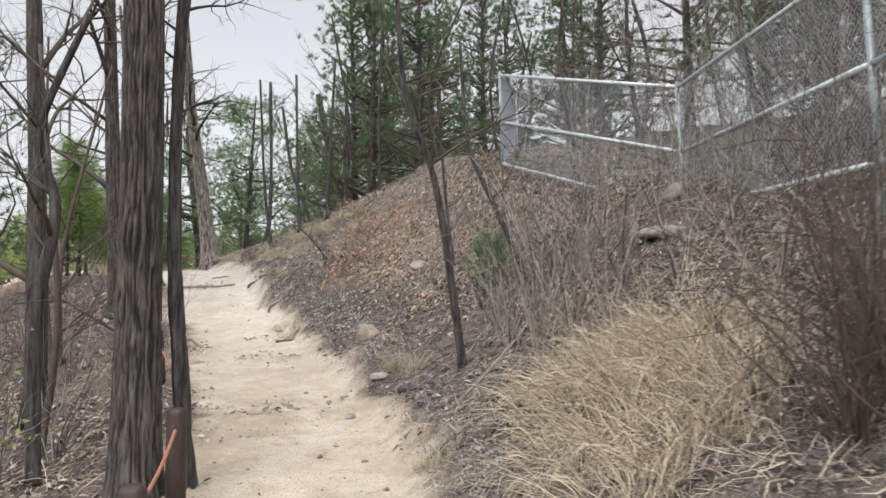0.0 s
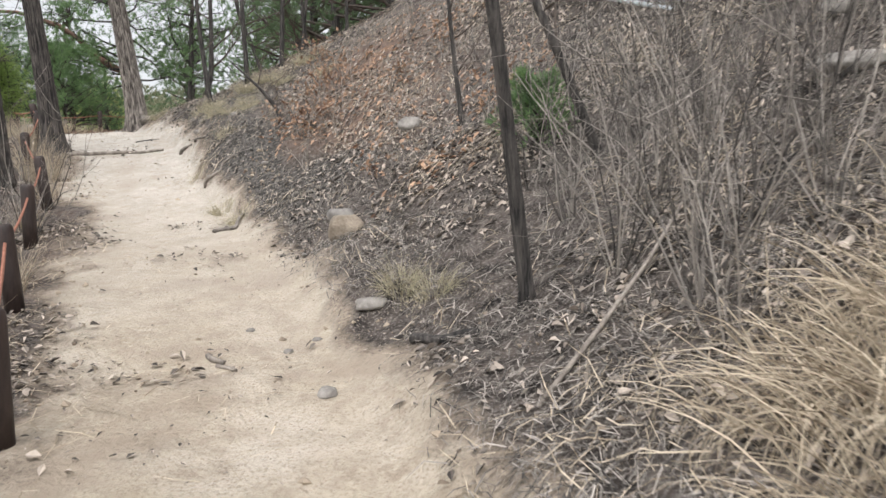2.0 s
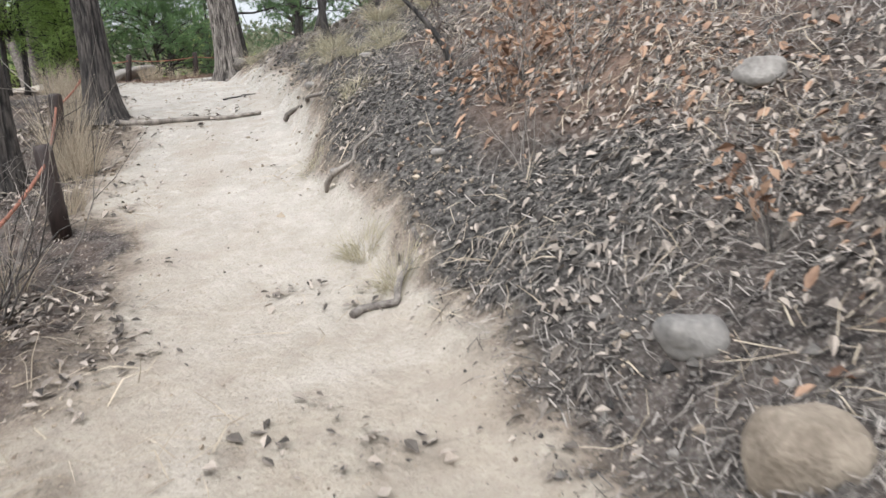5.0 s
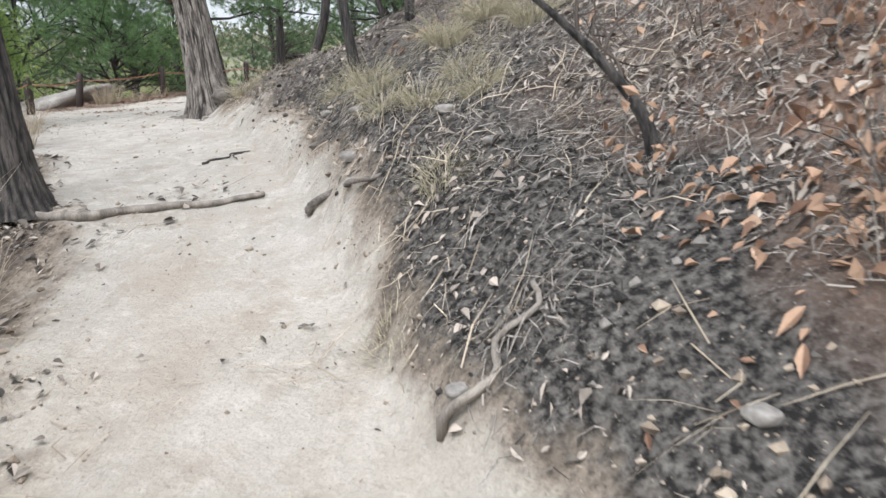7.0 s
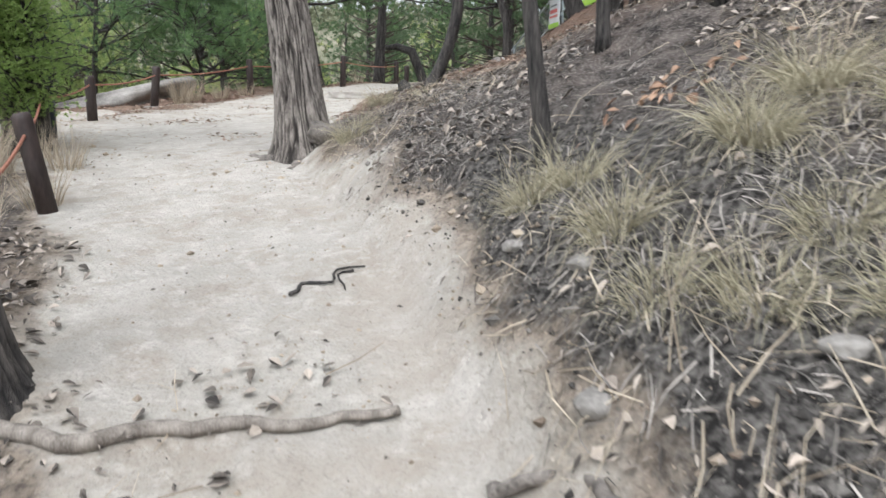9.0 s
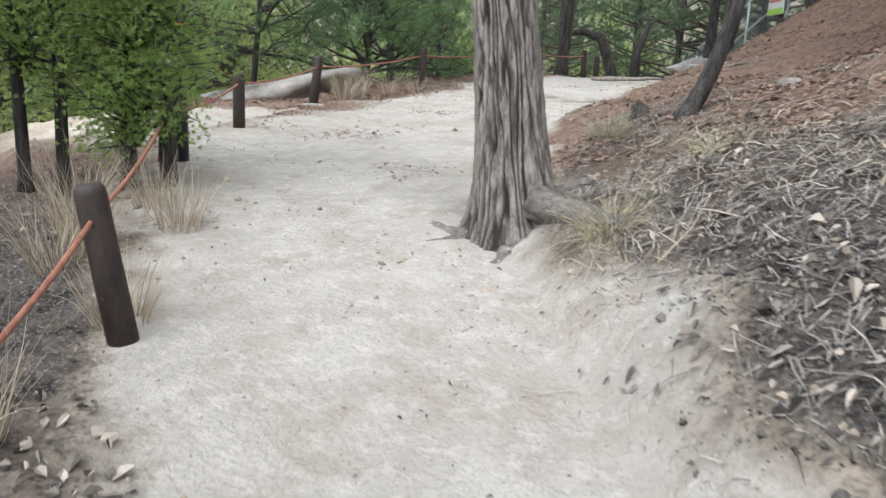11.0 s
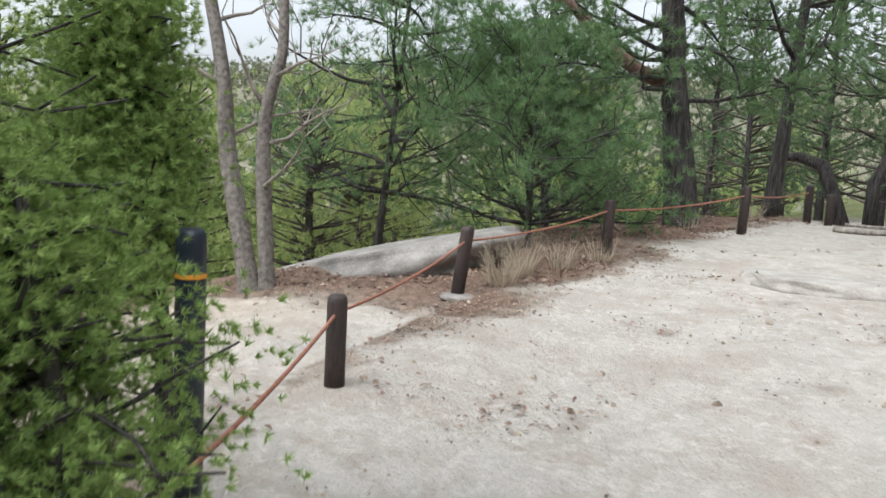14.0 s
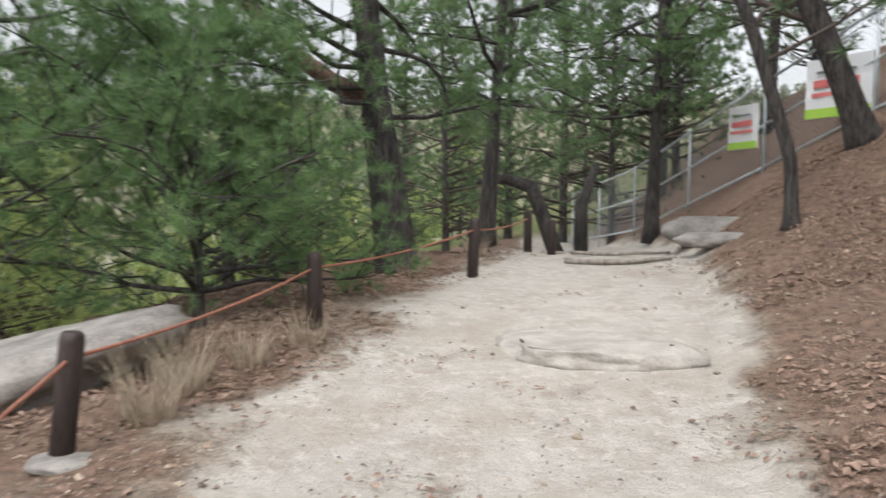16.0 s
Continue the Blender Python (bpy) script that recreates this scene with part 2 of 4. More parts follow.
    def mesh(self, name, material, smooth=True):
        me = bpy.data.meshes.new(name)
        self.flush()
        verts, faces = [tuple(v) for v in self.v], list(self.f)
        for p in self.polys:
            k, at = p.shape[1], len(verts)
            verts += p.reshape(-1, 3).tolist()
            faces += (at + np.arange(len(p) * k).reshape(-1, k)).tolist()
        me.from_pydata(verts, [], faces)
        me.materials.append(material)
        me.polygons.foreach_set("use_smooth", [smooth] * len(me.polygons))
        me.update()
        return me


def part(name, geo, material, parent, label="", smooth=True):
    """One mesh object under a thing or a part; geo: a Geo, a bmesh or a ready mesh."""
    if isinstance(geo, bmesh.types.BMesh):
        me = bpy.data.meshes.new(name)
        geo.to_mesh(me)
        geo.free()
        me.materials.append(material)
    else:
        me = geo.mesh(name, material, smooth) if isinstance(geo, Geo) else geo
    ob = new(name, me)
    ob.parent = parent
    if name in ("brushwood", "leafage", "foliage", "crown", "branchwork", "chain_link"):
        ob["kind"] = "stuff"
    return tagged(ob, label) if label else ob


def thing(name, x, y, z, label, category, group="", kind="", turn=0.0):
    ob = new(name)
    ob.empty_display_size = .1
    ob.matrix_basis = pose(x, y, z, 0, 0, turn)
    return tagged(ob, label, category, group, kind)


def solo(name, geo, material, x, y, z, label, category, group="", kind="", smooth=True):
    """A thing that is one mesh."""
    ob = new(name, geo.mesh(name, material, smooth) if isinstance(geo, Geo) else geo)
    ob.location = (x, y, z)
    return tagged(ob, label, category, group, kind)


def vnoise(x, y, seed=0):
    """Smooth value noise, for arrays."""
    xi, yi = np.floor(x).astype(int), np.floor(y).astype(int)
    fx, fy = x - xi, y - yi
    fx, fy = fx * fx * (3 - 2 * fx), fy * fy * (3 - 2 * fy)

    def h(i, j):
        v = np.sin(i * 127.1 + j * 311.7 + seed * 74.7) * 43758.5453
        return v - np.floor(v)

    a, b, c, d = h(xi, yi), h(xi + 1, yi), h(xi, yi + 1), h(xi + 1, yi + 1)
    return a + (b - a) * fx + (c - a) * fy + (a - b - c + d) * fx * fy - .5


# ---- ground shape ----
CY = np.array([-6, 0, 3, 6.5, 9, 11.6, 13, 14.5, 15.2, 16.5, 19, 22, 25, 28, 31, 36, 45], float)
CZ = np.array([-.6, 0, .32, .75, 1.1, 1.5, 1.85, 2.25, 2.5, 2.78, 3.12, 3.38, 3.6, 3.9, 4.12, 3.9, 3.4])
CX = np.array([1.0, -.3, -.9, -1.45, -2.2, -3.1, -3.75, -4.4, -4.7, -5.5, -7.4, -8.6, -8.6, -8.0, -7.4, -7.0, -7.5])
HR = np.array([.9, .85, .9, .85, .75, .7, .6, .7, .7, .9, 1.4, 1.75, 1.6, 1.5, 1.3, 1.0, 1.0])
HL = np.array([.7, .7, .65, .75, .8, .8, .8, .8, .8, .9, 1.2, 1.6, 1.6, 1.4, 1.2, 1.0, 1.0])
KB = np.array([.9, .95, 1, 1, 1, 1, 1, 1, 1, 1, .85, .7, .5, .75, 1.35, 1.75, 1.75])
SH = np.array([1, 1, 1, 1, 1, 1, 1, 1, 1, 1, 1.0, 2.6, 3.0, 2.6, 2.2, 2, 2], float)


def ground(x, y):
    """Height of the ground, and how much of it is bare trodden sand."""
    x, y = np.asarray(x, float), np.asarray(y, float)
    cx, cz = np.interp(y, CY, CX), np.interp(y, CY, CZ)
    d = x - cx
    r = np.maximum(d - np.interp(y, CY, HR), 0)
    l = np.maximum(-d - np.interp(y, CY, HL), 0)
    q = np.minimum(r, 4.4)
    cut = np.interp(y, [0, 10.5, 11.6, 13, 17, 20], [.03, .03, .15, .25, .25, .05])
    up = np.interp(y, CY, KB) * (.37 * q + .03 * q * q + cut * (1 - np.exp(-r * 5))) + .1 * np.clip(r - 4.4, 0, 60)
    e = l - np.interp(y, CY, SH)
    down = .07 * (l - np.maximum(e, 0)) + .3 * np.clip(e, 0, 5) + .45 * np.clip(e - 5, 0, 45) - .12 * np.clip(e - 70, 0, 300)
    dip = .03 * np.minimum(np.abs(d), 1.0) ** 2
    return cz + up - down + dip, r, l


def surface(x, y):
    """The ground with its unevenness."""
    x, y = np.asarray(x, float), np.asarray(y, float)
    z, r, l = ground(x, y)
    off = np.clip(np.maximum(r, l) * 3, 0, 1)
    z = z + .035 * vnoise(x * 1.7, y * 1.7, 1) + .02 * vnoise(x * 3.7, y * 3.7, 6) + off * (.16 * vnoise(x * .9, y * .9, 2) + .10 * vnoise(x * 3.1, y * 3.1, 3) + .05 * vnoise(x * 8, y * 8, 4))
    return z + .012 * vnoise(x * 6, y * 6, 5)


def gz(x, y):
    return float(surface(x, y))


def spaced(lo, hi, step, far, grow=1.22):
    """Even steps in the middle, growing towards the horizon."""
    mid = list(np.arange(lo, hi + 1e-6, step))
    out, s = [], step
    while not out or abs(out[-1] - mid[-1]) < far:
        s *= grow
        out.append((out[-1] if out else mid[-1]) + s)
    back, s = [], step
    while not back or abs(back[-1] - mid[0]) < far:
        s *= grow
        back.append((back[-1] if back else mid[0]) - s)
    return np.array(back[::-1] + mid + out)


def bare_sand(X, Y):
    """How far the ground is trodden to bare sand, 0 to 1."""
    _, r, l = ground(X, Y)
    inner = np.maximum(np.interp(Y, CY, CX) - X - np.interp(Y, [0, 8, 14, 17, 20, 22, 24, 36], [.45, .36, .4, .5, 1.0, 1.3, .7, .9]), 0)
    edge = np.maximum(r * np.interp(Y, [0, 9, 11, 16, 19, 23], [1.9, 2.2, 2.7, 2.5, 1.3, 2.2]) + .12 * (r > 0), inner * 1.2)
    sand = 1 - np.clip(edge + .7 * vnoise(X * 1.4, Y * 1.4, 8) + .4 * vnoise(X * 5, Y * 5, 9), 0, 1)
    shelf = np.clip((Y - 20) / 2, 0, 1) * np.clip((26 - Y) / 2, 0, 1) * (l > 0) * np.clip(3.4 - l, 0, 1)
    shelf = shelf * np.clip((25.0 - Y + (X + 10) * .3 + 1.2 * vnoise(X * 1.3, Y * 1.3, 12)) / 1.4, 0, 1)
    sand = np.maximum(sand, shelf * .9)
    return sand


def build_ground():
    xs, ys = spaced(-15, 5, .085, 900), spaced(0, 34, .085, 900)
    X, Y = np.meshgrid(xs, ys)
    Z = surface(X, Y)
    n, m = len(xs), len(ys)
    i = np.arange(n * m).reshape(m, n)
    quads = np.stack([i[:-1, :-1], i[:-1, 1:], i[1:, 1:], i[1:, :-1]], -1).reshape(-1, 4)
    me = bpy.data.meshes.new("ground")
    me.from_pydata(np.stack([X, Y, Z], -1).reshape(-1, 3).tolist(), [], quads.tolist())
    me.polygons.foreach_set("use_smooth", [True] * len(me.polygons))
    _, r, l = ground(X, Y)
    sand = bare_sand(X, Y)
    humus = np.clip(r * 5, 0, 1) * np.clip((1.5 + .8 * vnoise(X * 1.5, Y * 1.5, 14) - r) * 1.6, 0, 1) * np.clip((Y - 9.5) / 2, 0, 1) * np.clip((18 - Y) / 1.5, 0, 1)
    needles = np.clip((Y - 17) / 5, 0, 1) * .9 + .75 * np.clip(1 - np.hypot(X + 1.0, (Y - 13.5) * .7) / 2.8, 0, 1) + .3 * (l > .1) * (Y < 17)
    pale = np.clip((Y - 7) / 9, 0, 1) * np.clip(1 - l * .5, 0, 1)
    far = np.clip((np.maximum(l - 9, 0) + np.maximum(Y - 48, 0)) / 6, 0, 1)
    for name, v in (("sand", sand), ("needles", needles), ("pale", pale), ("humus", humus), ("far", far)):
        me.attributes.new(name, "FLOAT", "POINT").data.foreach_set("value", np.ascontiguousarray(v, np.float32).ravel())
    me.materials.append(EARTH)
    return tagged(new("ground", me), "sandy trail earth with leaf litter banks", "ground", kind="structure")


build_ground()


# ---- trees ----
def wander(p, way, length, steps, bend=.18, lift=0.0):
    pts, p, way = [Vector(p)], Vector(p), Vector(way).normalized()
    for _ in range(steps):
        way = (way + Vector(rng.normal(0, bend, 3)) + Vector((0, 0, lift))).normalized()
        p = p + way * (length / steps)
        pts.append(p.copy())
    return pts


def taper(r0, r1, n):
    return [r0 + (r1 - r0) * i / (n - 1) for i in range(n)]


def twigs(geo, pts, r, depth, spread=.9, lift=.05, many=3, tips=None, sides=4, shrink=.55):
    """Branches off a limb, again and again; tips gathers their ends."""
    total = sum((pts[i + 1] - pts[i]).length for i in range(len(pts) - 1))
    for i in range(1, len(pts)):
        for _ in range(many if i > 1 else 1):
            if rng.random() > .62:
                continue
            d = (pts[i] - pts[i - 1]).normalized()
            way = (d + Vector(rng.normal(0, spread, 3))).normalized()
            sub = wander(pts[i], way, total * rng.uniform(.3, .6), 3, .22, lift)
            geo.tube(sub, taper(r * shrink, r * .15, len(sub)), sides if depth > 1 else 3, cap=False)
            if tips is not None:
                tips += [(sub[-1], sub[-1] - sub[-2]), (sub[-2], sub[-1] - sub[-2])]
            if depth > 1:
                twigs(geo, sub, r * shrink * .6, depth - 1, spread, lift, many, tips, 3, shrink)


def trunk_geo(pts, r0, r1, sides=14, flare=1.5, furrow=.0, fine=1):
    """A trunk through a few points, with a flared foot."""
    way = [Vector(p) for p in pts]
    dense, count = [], max(3, int(fine * 9))
    for i in range(len(way) - 1):
        for k in range(count):
            dense.append(way[i].lerp(way[i + 1], k / count))
    dense.append(way[-1])
    for _ in range(count):
        dense = [dense[0]] + [(dense[i - 1] + dense[i] * 2 + dense[i + 1]) / 4 for i in range(1, len(dense) - 1)] + [dense[-1]]
    n, top = len(dense), dense[-1].z
    radii = []
    for i, p in enumerate(dense):
        radii.append((r0 + (r1 - r0) * i / (n - 1)) * (1 + (flare - 1) * math.exp(-max(p.z, 0) / (r0 * 1.3))))
    return Geo().tube(dense, radii, sides, rough=.18, furrow=furrow), dense


def over_trail(geo, at):
    """Whether any of it hangs at head height over the middle of the trail."""
    v = np.array([tuple(p) for p in geo.v]) + np.array(at)
    high = v[:, 2] - np.interp(v[:, 1], CY, CZ)
    return bool(np.any((np.abs(v[:, 0] - np.interp(v[:, 1], CY, CX)) < .75) & (high > .5) & (high < 2.6)))


def plated_trunk(pts, r0, r1, flare, ridges, depth, sides, step, lobes=()):
    """A trunk whose bark is split into long plates by deep furrows, as a ready mesh; lobes: where roots leave its foot."""
    _, line = trunk_geo(pts, r0, r1, 4, 1.0, 0, 3)
    zs = np.array([p.z for p in line])
    xs, ys = np.array([p.x for p in line]), np.array([p.y for p in line])
    rows = np.concatenate([np.arange(zs[0], 3.4, step), np.arange(3.4, zs[-1], step * 4)])
    verts, plate = [], []
    for z in rows:
        cx, cy = np.interp(z, zs, xs), np.interp(z, zs, ys)
        base = np.interp(z, zs, np.linspace(r0, r1, len(zs)))
        for k in range(sides):
            w = 2 * math.pi * k / sides
            c, d = math.cos(w), math.sin(w)
            r = base * (1 + (flare - 1) * math.exp(-max(z, 0) / (r0 * 1.1)) + .06 * noise.noise(Vector((c * 1.5, d * 1.5, z * .8))))
            for lw, size in lobes:
                r += size * max(0, math.cos(w - lw)) ** 8 * math.exp(-max(z, 0) / .2)
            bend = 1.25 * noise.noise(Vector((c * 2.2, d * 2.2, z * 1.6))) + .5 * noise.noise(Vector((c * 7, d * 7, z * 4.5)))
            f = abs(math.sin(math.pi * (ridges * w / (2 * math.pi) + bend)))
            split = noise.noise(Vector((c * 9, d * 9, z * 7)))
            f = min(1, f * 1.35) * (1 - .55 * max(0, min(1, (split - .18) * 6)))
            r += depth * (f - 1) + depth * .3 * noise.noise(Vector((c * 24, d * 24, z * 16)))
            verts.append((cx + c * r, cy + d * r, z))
            # 0 in the furrows, whose shade is also put into the colour
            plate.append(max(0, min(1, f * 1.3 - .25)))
    n = len(rows)
    i = np.arange(n * sides).reshape(n, sides)
    j = np.roll(i, -1, axis=1)
    quads = np.stack([i[:-1], j[:-1], j[1:], i[1:]], -1).reshape(-1, 4).tolist()
    me = bpy.data.meshes.new("trunk")
    me.from_pydata(verts, [], quads + [tuple(i[-1])])
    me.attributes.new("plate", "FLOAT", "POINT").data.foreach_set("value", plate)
    me.polygons.foreach_set("use_smooth", [True] * len(me.polygons))
    return me, line


def bare_tree(x, y, pts, r0, r1, label, bark, limbs=6, reach=1.4, depth=2, flare=1.4, sides=12, first=.35, twig=TWIG_DARK, name="bare_tree", furrow=.12, group="trailside bare trees"):
    t = thing(name, x, y, gz(x, y) - .05, label, "tree", group)
    if furrow >= .25:
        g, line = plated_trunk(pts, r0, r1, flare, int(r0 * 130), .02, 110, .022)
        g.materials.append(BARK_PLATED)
    else:
        g, line = trunk_geo(pts, r0, r1, sides, flare, furrow)
    part("trunk", g, bark, t)
    n = len(line)
    for k in range(limbs):
        i = int(n * (first + (1 - first) * k / max(1, limbs))) - 1
        i = min(max(i, 1), n - 2)
        w = rng.uniform(0, 6.28)
        br = wander(line[i], (math.cos(w), math.sin(w), rng.uniform(.3, 1.1)), reach * rng.uniform(.7, 1.2), 5, .16, .05)
        rr = (r0 + (r1 - r0) * i / n) * rng.uniform(.3, .5)
        b = Geo().tube(br, taper(rr, rr * .3, len(br)), 6)
        twigs(b, br, rr * .7, depth)
        if not over_trail(b, t.location):
            part("limb", b, twig, t)
    return t


def pine_mesh(height, spread, levels, first, droop, needles, length, width, tuft_n):
    """Trunk-less crown: limbs with needle tufts. Returns limbs and foliage."""
    limbs, leaves = Geo(), Geo()
    for k in range(levels):
        h = height * (first + (1 - first) * k / levels)
        reach = spread * (1 - .75 * (k / levels) ** 1.4) * rng.uniform(.65, 1.15)
        for j in range(rng.integers(2, 5)):
            w = rng.uniform(0, 6.28)
            pts = wander((0, 0, h), (math.cos(w), math.sin(w), rng.uniform(.0, .5) - droop), reach, 5, .13, .03)
            rr = .012 + .014 * reach
            limbs.tube(pts, taper(rr, rr * .25, len(pts)), 5)
            tips = [(pts[-1], pts[-1] - pts[-2])]
            twigs(limbs, pts, rr * .6, 1, .75, .06, 3, tips, 3)
            for p, d in tips:
                for _ in range(tuft_n):
                    leaves.needles(p + Vector(rng.normal(0, length * .8, 3)), d.normalized() + Vector((0, 0, .5)), needles, length, width)
    return limbs, leaves


def pine(x, y, height, spread, r, label, levels=9, first=.35, droop=.1, needles=9, length=.22, width=.03, tuft_n=3, lean=(0, 0), name="pine_tree", group="pines", bark=BARK_DARK, leaf=NEEDLE, sink=.05):
    t = thing(name, x, y, gz(x, y) - sink, label, "tree", group)
    g, _ = trunk_geo([(0, 0, 0), (lean[0] * .4, lean[1] * .4, height * .4), (lean[0], lean[1], height)], r, r * .2, 10, 1.4, .1)
    part("trunk", g, bark, t)
    limbs, leaves = pine_mesh(height * .98, spread, levels, first, droop, needles, length, width, tuft_n)
    for v in (limbs, leaves):
        v.shear(lean[0], lean[1], height)
    part("branchwork", limbs, bark, t)
    part("crown", leaves, leaf, t, smooth=False)
    return t


# The furrowed tree on the inside of the bend, with roots over the ground
def furrowed_tree():
    x, y = -6.01, 19.22
    t = thing("furrowed_tree", x, y, gz(x, y) - .06, "thick furrowed grey-barked tree with bare surface roots beside the trail", "tree")
    ways = ((-36, 1.35, .06), (-22, .9, .035), (178, .45, .045), (-158, .5, .026), (-95, .3, .045), (30, .5, .04), (100, .4, .04))
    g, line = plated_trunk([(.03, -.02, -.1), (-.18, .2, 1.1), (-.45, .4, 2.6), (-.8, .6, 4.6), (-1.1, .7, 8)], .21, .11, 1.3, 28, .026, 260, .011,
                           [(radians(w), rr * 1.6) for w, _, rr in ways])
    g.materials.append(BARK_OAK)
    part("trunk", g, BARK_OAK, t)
    for w, ln, rr in ways:
        a = radians(w)
        pts = []
        for i in range(9):
            f = i / 8
            px, py = math.cos(a) * (.12 + ln * f) + .06 * math.sin(4 * f + w), math.sin(a) * (.12 + ln * f) + .06 * math.cos(5 * f + w) - .06
            pts.append((px, py, gz(x + px, y + py) - t.location.z + .09 * max(0, 1 - f * 2.6) ** 2 + rr * (.1 - .75 * f)))
        part("root", Geo().tube(pts, [rr * (1.5 - 1.25 * k / 8) * (1 + .18 * math.sin(k * 2.3 + w)) for k in range(9)], 14, rough=.6), ROOT_BARK, t)
    for k in range(8):
        i = int(len(line) * (.55 + .055 * k))
        w = rng.uniform(0, 6.28)
        br = wander(line[min(i, len(line) - 1)], (math.cos(w), math.sin(w), .5), 2.0, 5, .15)
        b = Geo().tube(br, taper(.05, .012, 6), 6)
        twigs(b, br, .03, 2)
        part("limb", b, BARK_DARK, t)


furrowed_tree()

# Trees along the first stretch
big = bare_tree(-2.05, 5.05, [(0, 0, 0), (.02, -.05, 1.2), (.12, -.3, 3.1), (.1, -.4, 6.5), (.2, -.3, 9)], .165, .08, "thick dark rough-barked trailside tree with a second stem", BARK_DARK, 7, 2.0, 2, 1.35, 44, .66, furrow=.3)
stem, _ = trunk_geo([(.30, .12, 0), (.25, .1, .7), (.22, .0, 1.6), (.28, -.1, 3.2), (.5, .1, 6)], .06, .04, 18, 1.3, .25)
part("second_stem", stem, BARK_DARK, big)
bare_tree(-2.85, 5.3, [(0, 0, 0), (-.05, 0, 1.2), (.08, .1, 2.0), (-.15, .1, 2.5), (.25, .1, 3.4)], .055, .025, "slim dark forked tree among trailside brush", BARK_DARK, 6, 1.1, 2, 1.3, 10)
bare_tree(-4.1, 7.6, [(0, 0, 0), (-.1, .1, 2.5), (-.3, 0, 7)], .11, .06, "straight grey bare tree below the trail", BARK_DARK, 6, 1.8)
bare_tree(-3.3, 6.2, [(0, 0, 0), (.1, .1, 1.2), (-.1, 0, 3.5)], .035, .015, "thin bare sapling in brown brush", TWIG_DARK, 6, .9)
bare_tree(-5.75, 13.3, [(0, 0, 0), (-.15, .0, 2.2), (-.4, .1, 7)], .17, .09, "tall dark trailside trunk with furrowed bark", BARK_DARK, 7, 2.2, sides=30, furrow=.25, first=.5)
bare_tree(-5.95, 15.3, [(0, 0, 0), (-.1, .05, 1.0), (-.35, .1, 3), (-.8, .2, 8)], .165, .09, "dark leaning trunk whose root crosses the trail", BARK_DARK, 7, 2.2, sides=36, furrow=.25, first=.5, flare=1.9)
bare_tree(.12, 7.05, [(0, 0, 0), (-.1, -.1, .9), (-.22, -.25, 1.8), (-.5, -.4, 2.5), (-.55, -.45, 4.2)], .042, .022, "slender dark leaning sapling on the bank", BARK_DARK, 6, 1.3, 2, 1.5, 12)
bare_tree(.08, 11.2, [(0, 0, 0), (-.1, 0, 1.0), (-.2, .1, 2.6)], .03, .012, "thin dark sapling on the leafy bank", BARK_DARK, 5, .8)
bare_tree(.95, 8.9, [(0, 0, 0), (-.35, 0, .9), (-.7, .1, 1.7), (-.75, .1, 3)], .04, .02, "crooked bare sapling before the fence", BARK_DARK, 6, 1.0)
bare_tree(-2.18, 13.66, [(0, 0, 0), (-.05, .0, .18), (-.12, .0, .3), (-.3, .0, .52), (-.65, .05, .85)], .036, .012, "short bent sapling leaning over the bank", BARK_DARK, 5, .7, 1, 1.7, 10, .45)
bare_tree(-3.9, 16.78, [(0, 0, 0), (-.08, 0, .6), (-.2, .1, 1.6), (-.3, .1, 4)], .048, .025, "dark upright young tree at the bank's edge", BARK_DARK, 5, 1.0, first=.5)
bare_tree(-3.6, 18.4, [(0, 0, 0), (-.05, 0, 1.2), (-.1, .1, 4)], .05, .03, "dark young tree on the needle slope", BARK_DARK, 5, 1.0, first=.5)
bare_tree(-2.9, 18.2, [(0, 0, 0), (.05, 0, 1.2), (.2, .1, 4)], .05, .03, "dark young tree on the needle slope", BARK_DARK, 5, 1.0, first=.5)
bare_tree(-5.33, 21.1, [(0, 0, 0), (.15, .1, .3), (.3, .2, .8), (.36, .2, 2.2), (.3, .3, 5)], .07, .045, "dark tree with a bent leaning foot", BARK_DARK, 5, 1.2, sides=16, first=.55, furrow=.2)
bare_tree(-5.25, 29.95, [(0, 0, 0), (-.02, 0, .8), (-.25, 0, 1.5), (-.5, 0, 2.3), (-.95, 0, 3.3), (-1.3, 0, 6)], .085, .06, "dark leaning trunk on the needle slope", BARK_DARK, 5, 2, first=.5)
bare_tree(-3.75, 31.9, [(0, 0, 0), (-.4, 0, 1), (-1.0, 0, 2.4), (-1.7, 0, 6)], .2, .13, "thick leaning trunk before the banners", BARK_DARK, 5, 2, first=.5)
for k in range(13):
    bx, by = rng.uniform(-3.0, 3.5), rng.uniform(16.5, 30)
    if ground(bx, by)[1] < 2.0:
        continue
    bare_tree(bx, by, [(0, 0, 0), (rng.normal(0, .2), 0, 2), (rng.normal(0, .5), .1, 5)], rng.uniform(.035, .09), .025, "thin dark tree on the hill's crest", BARK_DARK, 7, 1.5, 2, first=.25, group="crest trees", sides=7)
for bx, by in ((-4.2, 4.6), (-5.0, 6.0), (-3.6, 8.6), (-4.8, 9.3), (-6.2, 8.0), (-5.6, 11.0), (-6.9, 10.2), (-3.2, 4.0), (-7.6, 12.4), (-4.6, 3.6), (-6.0, 5.2)):
    bare_tree(bx, by, [(0, 0, 0), (rng.normal(0, .15), 0, 1.6), (rng.normal(0, .4), .1, 4.5)], rng.uniform(.03, .06), .015, "thin bare tree in brown brush", TWIG_DARK, 6, 1.2, 2, first=.25, group="brush trees", sides=7)

